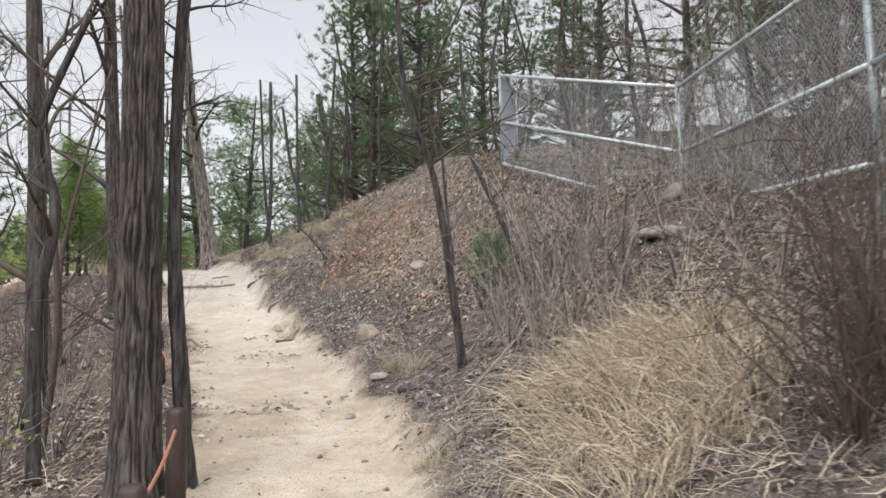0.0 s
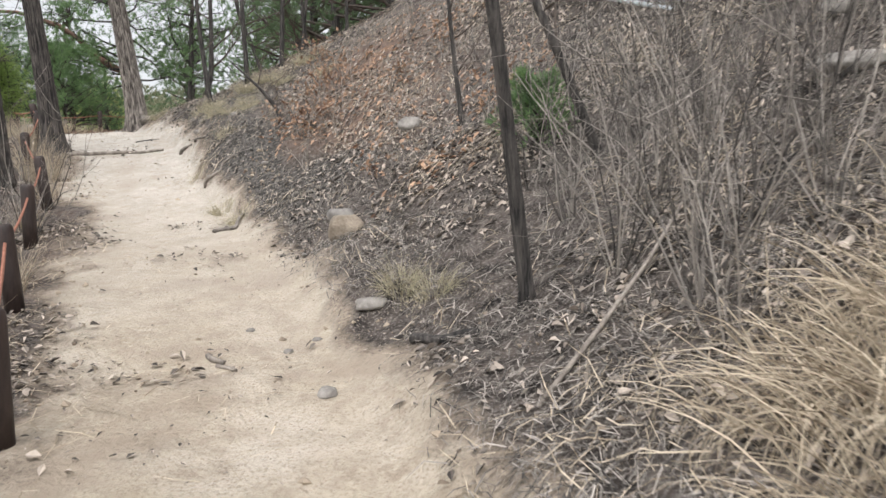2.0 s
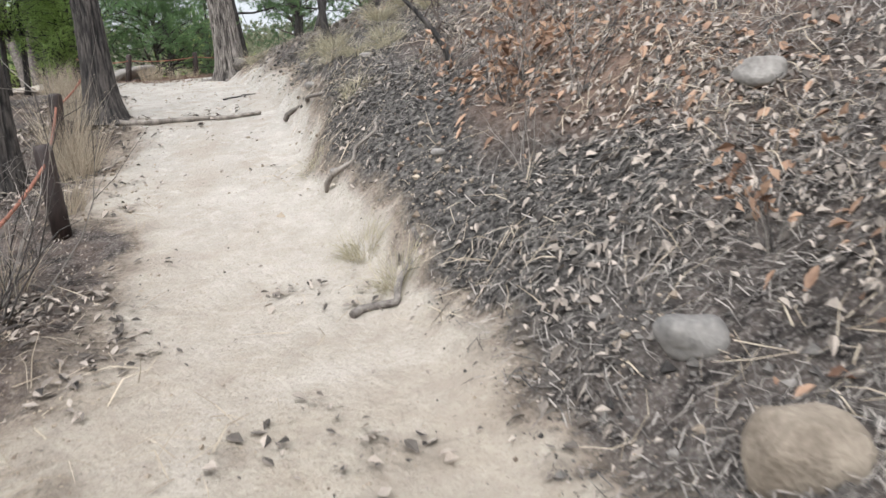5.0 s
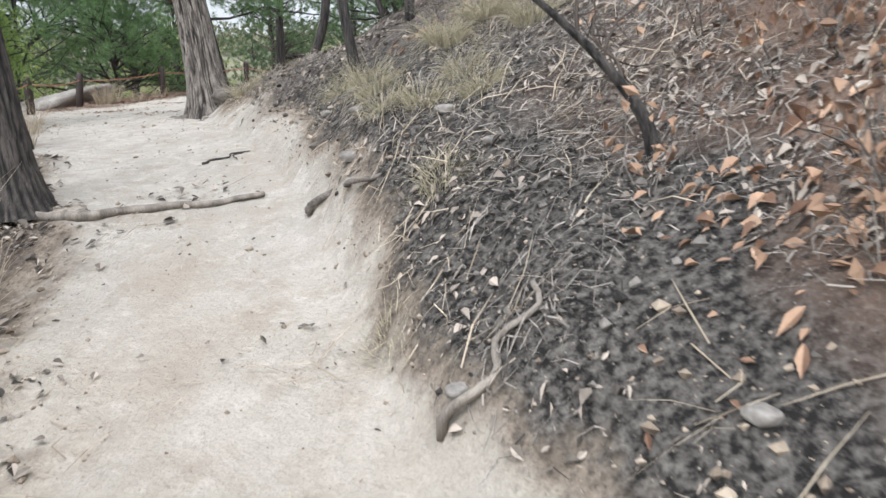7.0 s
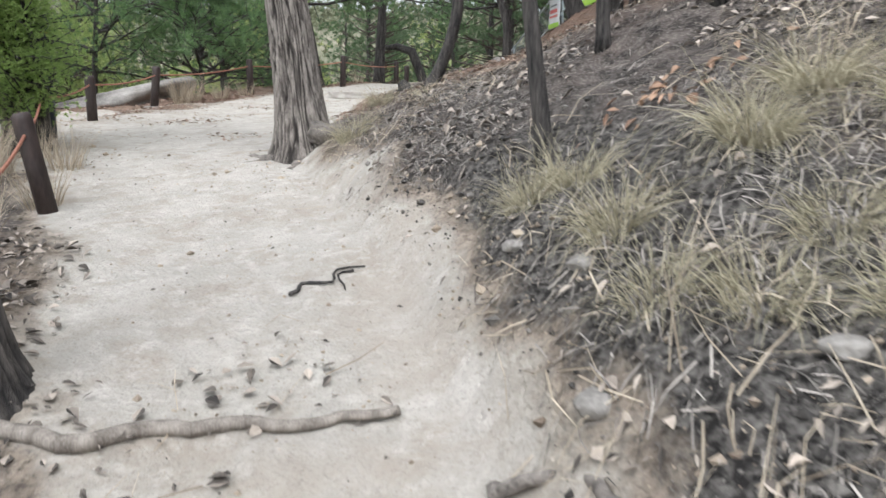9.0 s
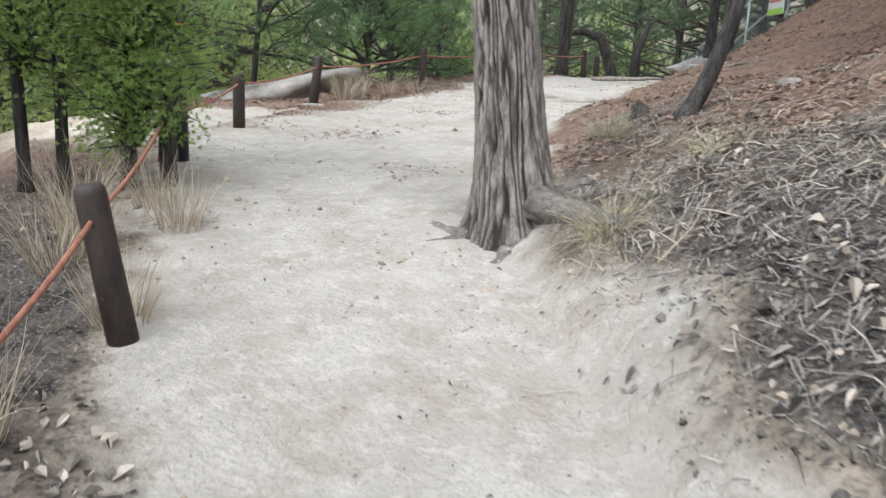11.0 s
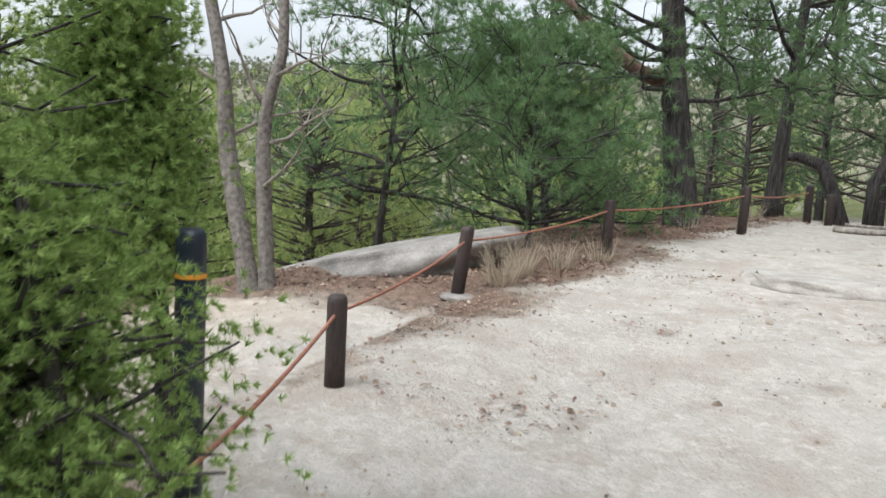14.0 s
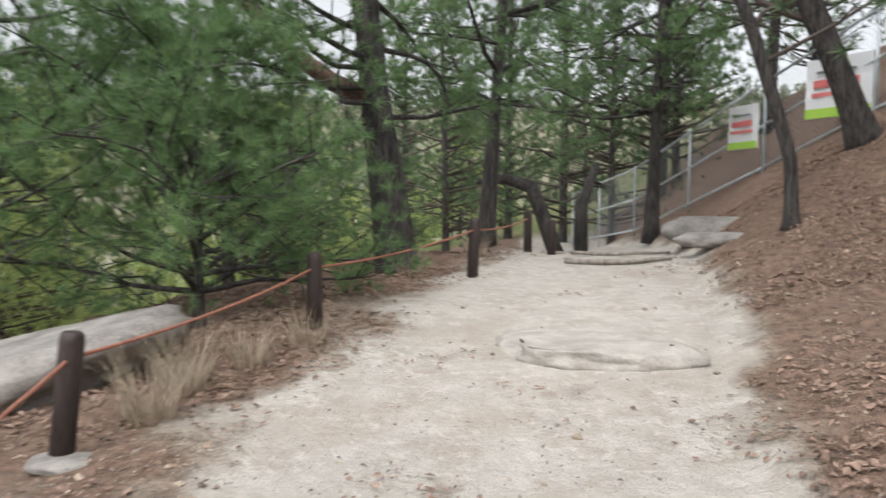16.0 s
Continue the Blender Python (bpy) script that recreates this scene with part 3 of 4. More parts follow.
for bx, by in ((4.2, 5.5), (5.0, 7.0), (4.4, 8.6), (5.6, 9.8), (4.8, 11.2), (6.4, 12.4), (3.4, 13.2), (5.2, 14.0), (6.6, 6.2), (5.8, 4.2), (4.0, 15.5), (7.4, 9.0), (2.6, 15.0), (3.0, 17.4)):
    bare_tree(bx, by, [(0, 0, 0), (rng.normal(0, .2), 0, 1.8), (rng.normal(0, .4), .1, 5)], rng.uniform(.04, .08), .02, "bare dark tree in the thicket behind the fence", BARK_DARK, 9, 1.7, 2, first=.12, group="thicket trees", sides=7)

# The twin dead trunk at the shelf's edge
dead = thing("dead_tree", -12.3, 23.8, gz(-12.3, 23.8) - .1, "pale twin-stemmed dead tree with stripped bark", "tree")
for pts, r in (([(-.06, 0, 0), (-.17, -.03, .6), (-.38, -.05, 1.4), (-.36, -.1, 2.1), (-.6, -.15, 3.1), (-.75, -.2, 4.3), (-.8, -.2, 6)], .1),
               ([(.12, .05, 0), (.06, .05, .7), (.0, .05, 1.4), (.04, .05, 1.9), (.2, .1, 2.35), (.17, .1, 3.1), (.24, .1, 4.2), (.2, .1, 6)], .08)):
    g, line = trunk_geo(pts, r, r * .45, 20, 1.5, .2)
    st = part("stem", g, ROOT_BARK, dead)
    for i in (14, 20, 26, 32, 38):
        br = wander(line[min(i, len(line) - 1)], (rng.uniform(-1, 1), rng.uniform(-1, 1), .4), 1.0, 4)
        b = Geo().tube(br, taper(.025, .006, 5), 5)
        twigs(b, br, .015, 1)
        part("snag", b, BARK_PALE, st)

# The old pine with the long limb
old = thing("old_pine", -9.85, 30.5, gz(-9.85, 30.5) - .1, "old red-limbed pine with a thick forked trunk", "tree")
g, line = trunk_geo([(0, 0, 0), (-.12, 0, 1.0), (-.3, 0, 2.4), (-.45, 0, 3.7), (-.7, .1, 5.2), (-.6, .2, 8)], .25, .12, 30, 1.3, .2, 2)
part("trunk", g, BARK_DARK, old)
long_limb = [(-.28, 0, 2.25), (-.8, -.1, 2.45), (-1.35, -.3, 2.85), (-1.75, -.5, 3.35), (-2.3, -.8, 3.75), (-3.4, -1.2, 4.1), (-4.6, -1.6, 4.1), (-5.6, -2.0, 3.7)]
lb = Geo().tube(long_limb, taper(.14, .03, len(long_limb)), 14, rough=.2)
part("long_limb", lb, BARK_RED, old, "bare reddish limb")
leaf, bits = Geo(), Geo()
for h in np.linspace(2.6, 7.6, 24):
    w = rng.uniform(0, 6.28)
    i = int(min(h / 8, .98) * (len(line) - 1))
    pts = wander(line[i], (math.cos(w), math.sin(w), rng.uniform(-.25, .3)), rng.uniform(1.4, 2.8), 6, .2)
    bits.tube(pts, taper(.045, .01, 7), 6)
    tips = [(pts[-1], pts[-1] - pts[-2])]
    twigs(bits, pts, .022, 2, .8, .05, 2, tips, 3)
    for p, d in tips:
        leaf.needles(p, d.normalized() + Vector((0, 0, .4)), 30, .15, .009)
tips = []
for i in range(3, 8):
    for _ in range(3):
        s = wander(long_limb[i], (rng.normal(), rng.normal(), rng.uniform(-.6, .4)), 1.5, 5, .25)
        bits.tube(s, taper(.022, .006, 6), 4)
        twigs(bits, s, .012, 1, .8, 0, 2, tips, 3)
for p, d in tips:
    leaf.needles(p, d.normalized(), 24, .14, .009)
part("branchwork", bits, BARK_DARK, old)
part("crown", leaf, NEEDLE, old, smooth=False)

pine(-8.95, 33.2, 8, 2.2, .15, "slim dark pine beyond the rope line", 12, .3, .05, 22, .16, .010, 3, (.5, 0))
pine(-11.1, 27.5, 2.75, 2.0, .06, "bushy young green pine behind the rope", 15, .14, -.12, 26, .13, .007, 4, name="young_pine")
pine(-5.9, 36.8, 8.5, 3.0, .16, "tall dark pine with drooping boughs above the trail", 12, .32, .25, 26, .16, .012, 3, (.2, 0))
pine(-3.0, 39.5, 9.5, 3.0, .17, "tall dark pine on the upper slope", 13, .3, .1, 24, .17, .014, 4, (.3, 0))
pine(-13.6, 27.6, 4.6, 2.3, .07, "thin open pine with sparse needles on the valley side", 9, .25, .1, 24, .15, .008, 3, (.5, 0), name="young_pine")

# Junipers by the rope
def juniper(x, y, height, wide, label, first=.27):
    t = thing("juniper_bush", x, y, gz(x, y) - .04, label, "bush", "junipers")
    for k in range(2):
        pts = [(.25 * (k - .5), .1 * k, 0), (.3 * (k - .5), .1 * k, height * .35), (.1 * (k - .5), 0, height * .9)]
        part("stem", trunk_geo(pts, .05, .015, 10, 1.4, .15)[0], BARK_DARK, t)
    leaves, bits = Geo(), Geo()
    for _ in range(int(85 * height)):
        h = rng.uniform(first, 1.0) * height
        w = rng.uniform(0, 6.28)
        reach = wide * (1.0 - .55 * (h / height) ** 2) * rng.uniform(.45, 1.1)
        pts = wander((0, 0, h - .15), (math.cos(w), math.sin(w), rng.uniform(-.1, .5)), reach, 4, .15)
        bits.tube(pts, taper(.012, .004, 5), 3, cap=False)
        for i in range(1, 5):
            for _ in range(11):
                d = Vector((math.cos(w), math.sin(w), .5)) + Vector(rng.normal(0, .5, 3))
                p = pts[i] + Vector(rng.normal(0, .07, 3))
                leaves.needles(p, d, 28, .030, .0036, .9)
    part("branchwork", bits, BARK_DARK, t)
    part("foliage", leaves, JUNIPER, t, smooth=False)


juniper(-8.75, 19.35, 1.75, .72, "dense green juniper bush by the rope posts")
juniper(-9.55, 20.25, 2.4, .5, "narrow green juniper against the marker pole", .52)
juniper(-9.5, 19.15, 3.6, 1.0, "tall green juniper behind the rope posts")

# ---- rope line ----
def rope_post(x, y, h=.62, r=.062, lean=(0, 0), label="dark brown round wooden rope post"):
    t = thing("rope_post", x, y, gz(x, y) - .04, label, "post", "rope posts along the trail")
    H = h + .04
    prof = [(0, r * 1.03), (H * .5, r), (H - .05, r), (H - .018, r * .93), (H, r * .7)]
    g = Geo().tube([(lean[0] * z / H, lean[1] * z / H, z) for z, _ in prof], [q for _, q in prof], 20, rough=.04)
    part("shaft", g, POST, t)
    return Vector((x + lean[0] * .8, y + lean[1] * .8, gz(x, y) + h * .8))


def rope(a, b, sag=.06):
    pts = []
    for i in range(19):
        f = i / 18
        p = a.lerp(b, f)
        pts.append(p - a + Vector((0, 0, -4 * sag * f * (1 - f))))
    solo("rope", Geo().tube(pts, [.011] * 19, 8), ROPE, a.x, a.y, a.z, "faded red rope strung between brown posts", "rope", "rope spans")


line_up = [rope_post(-1.35, 3.3), rope_post(-1.72, 4.85, .6), rope_post(-2.25, 6.45, .6), rope_post(-3.2, 8.5, .6, lean=(-.05, 0)), rope_post(-4.1, 10.6, .6),
           rope_post(-4.8, 12.5, .62, lean=(-.08, 0)), rope_post(-6.05, 14.6, .6), rope_post(-6.5, 16.0, .6), rope_post(-7.15, 17.45, .64, lean=(-.12, -.03)),
           rope_post(-8.78, 19.65, .6), rope_post(-9.79, 21.92, .56), rope_post(-10.4, 24.45, .68, lean=(.07, .03)), rope_post(-9.8, 26.85, .62),
           rope_post(-8.78, 29.4, .66, lean=(.03, 0)), rope_post(-8.25, 32.3, .62), rope_post(-7.9, 31.9, .5)]
for a, b in zip(line_up[:-2], line_up[1:-1]):
    rope(a, b, .05)

pole = thing("marker_pole", -9.15, 20.25, gz(-9.15, 20.25) - .05, "dark navy trail marker pole with orange sticker", "pole")
part("shaft", Geo().tube([(0, 0, 0), (0, 0, 1.25), (0, 0, 1.28), (0, 0, 1.3)], [.055, .055, .052, .04], 24), NAVY, pole)
part("sticker", Geo().tube([(0, 0, 1.12), (0, 0, 1.138)], [.0565, .0565], 24, cap=False), ORANGE, pole, "round orange sticker")


# ---- fence on the hill ----
def fence(name, corners, height, label, mesh_step, rails=(.0, .5, 1.0)):
    x0, y0, z0 = corners[0]
    t = thing(name, x0, y0, z0, label, "fence")
    P = [Vector(c) - Vector(corners[0]) for c in corners]
    for a, b in zip(P[:-1], P[1:]):
        up = Vector((0, 0, height))
        for f in rails:
            part("rail", Geo().tube([a + up * f, b + up * f], [.024, .024], 12), GALV, t, "pale galvanised pipe rail")
        n = max(1, int((b - a).length / 2.2))
        for k in range(n + 1):
            p = a.lerp(b, k / n)
            part("post", Geo().tube([p - Vector((0, 0, .5)), p + up * 1.04], [.028, .028], 12), GALV, t)
        g, run = Geo(), b - a
        count = int(run.length / mesh_step)
        shift = height / run.length
        for k in range(-int(shift * count) - 1, count + 1):
            for s in (1, -1):
                f0, f1 = k / count, k / count + shift
                h0, h1 = 0.0, 1.0
                if f0 < 0:
                    h0, f0 = -f0 / shift, 0.0
                if f1 > 1:
                    h1, f1 = h0 + (1 - f0) / shift, 1.0
                if f1 <= f0:
                    continue
                q0, q1 = (f0, f1) if s == 1 else (1 - f0, 1 - f1)
                g.tube([a + run * q0 + up * h0, a + run * q1 + up * h1], [.0022, .0022], 3, cap=False)
        part("chain_link", g, WIRE, t, "grey diamond chain-link mesh")
    return t


fence("chain_link_fence", [(3.1, 1.5, 2.45), (3.1, 5.4, 2.72), (2.9, 9.3, 2.98), (.95, 12.8, 4.36), (1.6, 17, 5.4)], 1.55, "galvanised pipe and chain-link fence on the hillside", .06, (.0, .47, 1.0))
far_fence = fence("far_chain_link_fence", [(fx, fy, gz(fx, fy) + .12) for fx, fy in ((-2.0, 31.5), (-4.2, 35.2), (-5.9, 40), (-7.2, 46))], 1.5, "grey chain-link fence above the trail", .09)


def banner(x, y, z, turn, w, h, seal, label):
    t = thing("banner", x, y, z, label, "banner", "banners on the fence", turn=turn)
    bm = bmesh.new()
    bmesh.ops.create_grid(bm, x_segments=16, y_segments=6, size=.5)
    for v in bm.verts:
        v.co = Vector((v.co.x * w, .012 * math.sin(v.co.x * 14) + .01 * math.sin(v.co.y * 9), v.co.y * h))
    part("sheet", bm, BANNER, t)

    def bar(cx, cz, bw, bh, m, name):
        b = bmesh.new()
        bmesh.ops.create_cube(b, size=1)
        for v in b.verts:
            v.co = Vector((cx + v.co.x * bw, -.028 + v.co.y * .004, cz + v.co.z * bh))
        part(name, b, m, t)

    bar(0, -h * .41, w * .99, h * .16, PRINT_GREEN, "green_strip")
    if seal:
        b = bmesh.new()
        bmesh.ops.create_circle(b, cap_ends=True, segments=28, radius=h * .3)
        for v in b.verts:
            v.co = Vector((v.co.x + w * .1, -.03, v.co.y + h * .08))
        part("seal", b, PRINT_GREY, t)
    else:
        bar(-w * .02, h * .08, w * .7, h * .13, PRINT_RED, "text_bar")
        bar(-w * .02, h * .27, w * .6, h * .05, PRINT_GREY, "text_bar")
        bar(-w * .02, -h * .1, w * .75, h * .07, PRINT_RED, "text_bar")


banner(-3.46, 33.86, gz(-3.4, 33.9) + .7, -55, 1.15, .95, False, "white printed banner with red bars and lime strip")
banner(-2.74, 32.66, gz(-2.7, 32.7) + .7, -55, 1.0, 1.0, True, "white printed banner with a round grey seal")
banner(-4.44, 35.7, gz(-4.4, 35.7) + 1.0, -70, .9, .8, False, "small white printed banner on the fence")


# ---- stones, roots and sticks ----
def stone(name, x, y, size, material, label, flat=.6, seed=0, sink=.35, turn=0, group="", tilt=0):
    bm = bmesh.new()
    bmesh.ops.create_icosphere(bm, subdivisions=4 if max(size) > .3 else 3, radius=1)
    for v in bm.verts:
        d = 1 + .28 * noise.noise(v.co * 1.3 + Vector((seed * 7.1, 0, 0))) + .1 * noise.noise(v.co * 4 + Vector((0, seed, 0)))
        c = v.co * d
        v.co = Vector((c.x * size[0], c.y * size[1], max(-.7, min(c.z, flat)) * size[2]))
    me = bpy.data.meshes.new(name)
    bm.to_mesh(me)
    bm.free()
    me.materials.append(material)
    me.polygons.foreach_set("use_smooth", [True] * len(me.polygons))
    ob = new(name, me)
    ob.matrix_basis = pose(x, y, gz(x, y) + size[2] * (.7 - sink) * .6, 0, tilt, turn)
    return tagged(ob, label, "rock", group)


stone("rock_slab", -7.55, 26.6, (.72, .5, .17), ROCK_PALE, "flat pale granite slab bedded in the trail", .34, 1, .55, -8)
stone("rock_ledge", -11.7, 25.5, (1.45, .7, .3), ROCK, "sloping grey rock ledge beyond the rope", .6, 2, .45, 25, tilt=-13)
stone("boulder", -1.12, 10.22, (.12, .09, .1), ROCK_DARK, "grey angular boulder in the leafy bank", .7, 3)
stone("boulder", -5.55, 32.6, (.7, .3, .34), ROCK_DARK, "long dark boulder on the needle slope", .7, 4, .6)
stone("boulder", -5.7, 31.0, (.6, .3, .14), ROCK, "flat pale rock at the slope's foot", .7, 5)
stone("boulder", 2.6, 8.5, (.16, .13, .14), ROCK, "tan rounded boulder under the fence rail", .8, 6)
stone("boulder", 2.2, 7.7, (.3, .2, .08), ROCK, "flat pale stone on the slope below the fence", .8, 7)
stone("boulder", -.46, 11.7, (.13, .1, .1), ROCK, "grey stone among russet leaves", .8, 8)
stone("boulder", -1.0, 9.45, (.15, .11, .16), ROCK_TAN, "tan stone at the trail's edge", .8, 9)
stone("stone", -.73, 7.9, (.1, .065, .05), ROCK, "pale flat stone at the trail's edge", .8, 10)
stone("stone", -10.32, 24.38, (.2, .15, .045), ROCK, "flat pale stone at a post's foot", .6, 11)
for k, (sx, sy, sr) in enumerate(((-3.99, 15.95, .05), (-3.73, 15.64, .06), (-3.69, 15.04, .07), (-1.2, 7.6, .035), (-1.05, 7.75, .03), (-1.5, 8.0, .03), (-2.85, 14.4, .05),
                                  (-.9, 6.9, .06), (-2.2, 12.4, .05), (-3.1, 14.9, .06), (-4.6, 21.5, .09), (-3.0, 13.0, .05))):
    stone("stone", sx, sy, (sr, sr * .8, sr * .6), ROCK, "small pale stone lying on the ground", .8, 20 + k, .4, k * 40, "loose pale stones")


def ground_line(name, pts, r, material, label, category, lift=.0, group="", wave=.04, end=.5):
    """A root or stick that follows the ground."""
    dense = []
    for (x0, y0), (x1, y1) in zip(pts[:-1], pts[1:]):
        for k in range(6):
            f = k / 6
            dense.append((x0 + (x1 - x0) * f, y0 + (y1 - y0) * f))
    dense.append(pts[-1])
    ox, oy = dense[0]
    oz = gz(ox, oy)
    way = []
    for i, (x, y) in enumerate(dense):
        way.append((x - ox + wave * math.sin(i * 1.1 + ox), y - oy + wave * math.cos(i * .9 + oy), gz(x, y) - oz + lift))
    n = len(way)
    solo(name, Geo().tube(way, [r * (1 - (1 - end) * i / (n - 1)) for i in range(n)], 9, rough=.35), material, ox, oy, oz, label, category, group)


ground_line("root", [(-5.95, 15.2), (-5.43, 15.1), (-5.1, 15.24), (-4.87, 15.3), (-4.6, 15.36), (-4.36, 15.44)], .036, BARK_PALE, "thick worn root forming a step across the trail", "root", .02, wave=.02, end=.45)
ground_line("root", [(-4.0, 15.12), (-3.7, 14.86), (-3.36, 14.5)], .028, ROOT_BARK, "dark root end jutting from the bank", "root", .02)
ground_line("root", [(-3.05, 12.9), (-2.85, 13.0), (-2.7, 13.15)], .022, BARK_PALE, "bare pale root in the cut bank", "root", .02)
ground_line("root", [(-2.5, 11.2), (-2.3, 11.45), (-2.25, 11.8)], .025, ROOT_BARK, "grey root curling from the cut bank", "root", .02)
ground_line("stick", [(-5.08, 16.28), (-4.92, 16.42), (-4.82, 16.62)], .011, BARK_DARK, "forked dark stick on the sand", "stick", .012, end=.4)
ground_line("stick", [(-4.86, 16.56), (-4.84, 16.36)], .008, BARK_DARK, "short dark stick on the sand", "stick", .01, end=.5)
ground_line("log", [(-.48, 7.22), (-.15, 6.98)], .03, BARK_DARK, "short dark log at the trail's edge", "log", .025, wave=.0, end=.8)
ground_line("stick", [(-1.6, 7.5), (-1.52, 7.35), (-1.42, 7.3)], .018, BARK_PALE, "small pale root stub in the trail", "stick", .01)
solo("stick", Geo().tube([(0, 0, 0), (.28, .2, .25), (.55, .38, .52), (.8, .6, .8)], [.012, .011, .009, .005], 6, rough=.3), BARK_PALE, 0, 6.05, gz(0, 6.05), "long pale dead branch propped on the bank", "stick")
ground_line("root", [(-7.6, 31.5), (-6.9, 31.3), (-6.3, 31.5)], .03, BARK_PALE, "pale log step at the trail's turn", "root", .05)
ground_line("root", [(-7.7, 30.6), (-7.0, 30.4), (-6.4, 30.7)], .04, BARK_PALE, "pale log step at the trail's turn", "root", .04)
ground_line("stick", [(-5.2, 26.6), (-4.6, 27.1)], .02, BARK_PALE, "pale fallen stick on the needle slope", "stick", .015)
stump = thing("stump", -5.69, 21.6, gz(-5.69, 21.6) - .03, "small rotten dark stump on the slope", "stump")
part("body", Geo().tube([(0, 0, 0), (.01, 0, .08), (.0, .01, .15), (.01, 0, .16)], [.1, .075, .07, .04], 16, rough=.5), BARK_DARK, stump)
fallen = thing("fallen_tree", -7.9, 34.2, gz(-7.9, 34.2), "dark broken tree leaning beyond the rope", "tree")
part("trunk", Geo().tube([(.1, 0, -.1), (-.15, 0, .6), (-.35, 0, 1.1), (-.8, .1, 1.25), (-1.3, .1, 1.2)], [.14, .12, .12, .1, .05], 12, rough=.3), BARK_DARK, fallen)
part("limb", Geo().tube([(.5, 0, -.1), (.5, 0, .8), (.75, .1, 1.5)], [.12, .1, .06], 12, rough=.3), BARK_DARK, fallen)


# ---- grass, shrubs and litter ----
def tuft(x, y, n, length, material, label, droop=1.1, spread=.6, wide=.006, foot=.06, name="grass_tuft", group="grass tufts", lean=(0, 0)):
    g = Geo()
    for _ in range(n):
        a, q = rng.uniform(0, 6.28), foot * math.sqrt(rng.random())
        fx, fy = math.cos(a) * q, math.sin(a) * q
        s = rng.uniform(.15, spread)
        g.blade((fx, fy, gz(x + fx, y + fy) - gz(x, y) - .02), (math.cos(a) * s + lean[0], math.sin(a) * s + lean[1], 1), length * rng.uniform(.5, 1.1), wide, droop, 5)
    return solo(name, g, material, x, y, gz(x, y), label, "grass", group)


for x, y, n, ln in ((-2.62, 12.0, 160, .3), (-2.35, 11.6, 120, .28), (-.55, 8.0, 160, .28), (-.35, 7.75, 130, .26), (-3.13, 15.95, 300, .42), (-2.85, 16.2, 300, .42), (-2.55, 15.9, 260, .4), (-3.6, 15.75, 220, .35), (-3.95, 16.35, 200, .34), (-3.24, 15.15, 160, .26), (-3.0, 15.35, 160, .26),
                    (-3.75, 16.3, 180, .32), (-3.5, 15.3, 150, .3), (-2.9, 15.0, 160, .3), (-5.85, 21.2, 240, .35), (-5.4, 18.6, 200, .35), (-3.1, 14.3, 120, .25),
                    (-2.2, 16.4, 320, .5), (-5.0, 19.7, 180, .3), (-1.75, 15.0, 160, .3), (-.1, 5.1, 120, .22), (-3.3, 13.6, 80, .2)):
    tuft(x, y, int(n * 1.5), ln, STRAW_GREEN, "drooping tuft of half-dry grass on the bank", 2.6, 1.1, .0045, .1)
for x, y, n, ln in ((.75, 4.95, 260, .6), (.95, 5.35, 300, .7), (.72, 5.5, 200, .5), (1.15, 5.0, 300, .75), (1.35, 5.6, 280, .7), (1.0, 4.4, 280, .65), (.65, 4.3, 200, .5), (1.5, 4.8, 300, .8), (1.2, 3.9, 260, .7), (1.6, 4.2, 260, .8), (.8, 3.6, 200, .5), (1.7, 5.3, 260, .8)):
    tuft(x, y, n, ln, STRAW, "heap of long arching dry straw grass", 2.9, 1.1, .008, .28, "straw_mound", "dry grass heaps", (-.45, -.15))
for x, y, n, ln in ((-10.15, 24.9, 200, .5), (-10.2, 25.4, 220, .5), (-10.0, 26.0, 160, .4), (-9.75, 26.5, 120, .35), (-8.3, 18.4, 140, .5), (-8.1, 18.0, 120, .5), (-7.9, 18.7, 120, .45), (-8.6, 18.6, 120, .6), (-8.35, 19.0, 100, .4),
                    (-5.75, 14.2, 160, .7), (-5.5, 14.0, 160, .6), (-5.3, 13.6, 140, .5), (-5.95, 14.5, 160, .8), (-6.4, 15.5, 120, .6), (-7.0, 16.6, 120, .5), (-5.0, 12.9, 90, .35), (-9.6, 30.0, 80, .4), (-8.9, 31.0, 90, .4),
                    (-7.3, 17.6, 100, .4), (-4.6, 11.6, 80, .4), (-3.6, 9.2, 90, .5), (-3.0, 7.4, 90, .5)):
    tuft(x, y, n, ln, STRAW, "upright clump of dry tan grass at the rope line", .7, .5, .006, .12, "dry_grass_clump", "dry grass clumps")


def shrub(x, y, n, height, material, label, spread=.5, r=.006, name="bare_shrub", leafy=None, leaf_size=.05):
    t = thing(name, x, y, gz(x, y) - .03, label, "shrub", "bare shrubs on the bank")
    g, lv = Geo(), Geo()
    for _ in range(n):
        a = rng.uniform(0, 6.28)
        s = rng.uniform(.05, spread)
        pts = wander((math.cos(a) * .12 * s, math.sin(a) * .12 * s, 0), (math.cos(a) * s, math.sin(a) * s, 1), height * rng.uniform(.45, 1.1), 6, .13)
        g.tube(pts, taper(r, r * .35, 7), 4, cap=False)
        tips = []
        twigs(g, pts, r * .7, 1, .7, .08, 2, tips, 3)
        if leafy:
            for p, d in tips:
                if rng.random() < .5:
                    lv.leaf(p, rng.normal(0, 1, 3), leaf_size * rng.uniform(.6, 1.3), rng.uniform(0, 6.28))
    part("brushwood", g, material, t)
    if leafy:
        part("leafage", lv, leafy, t, smooth=False)


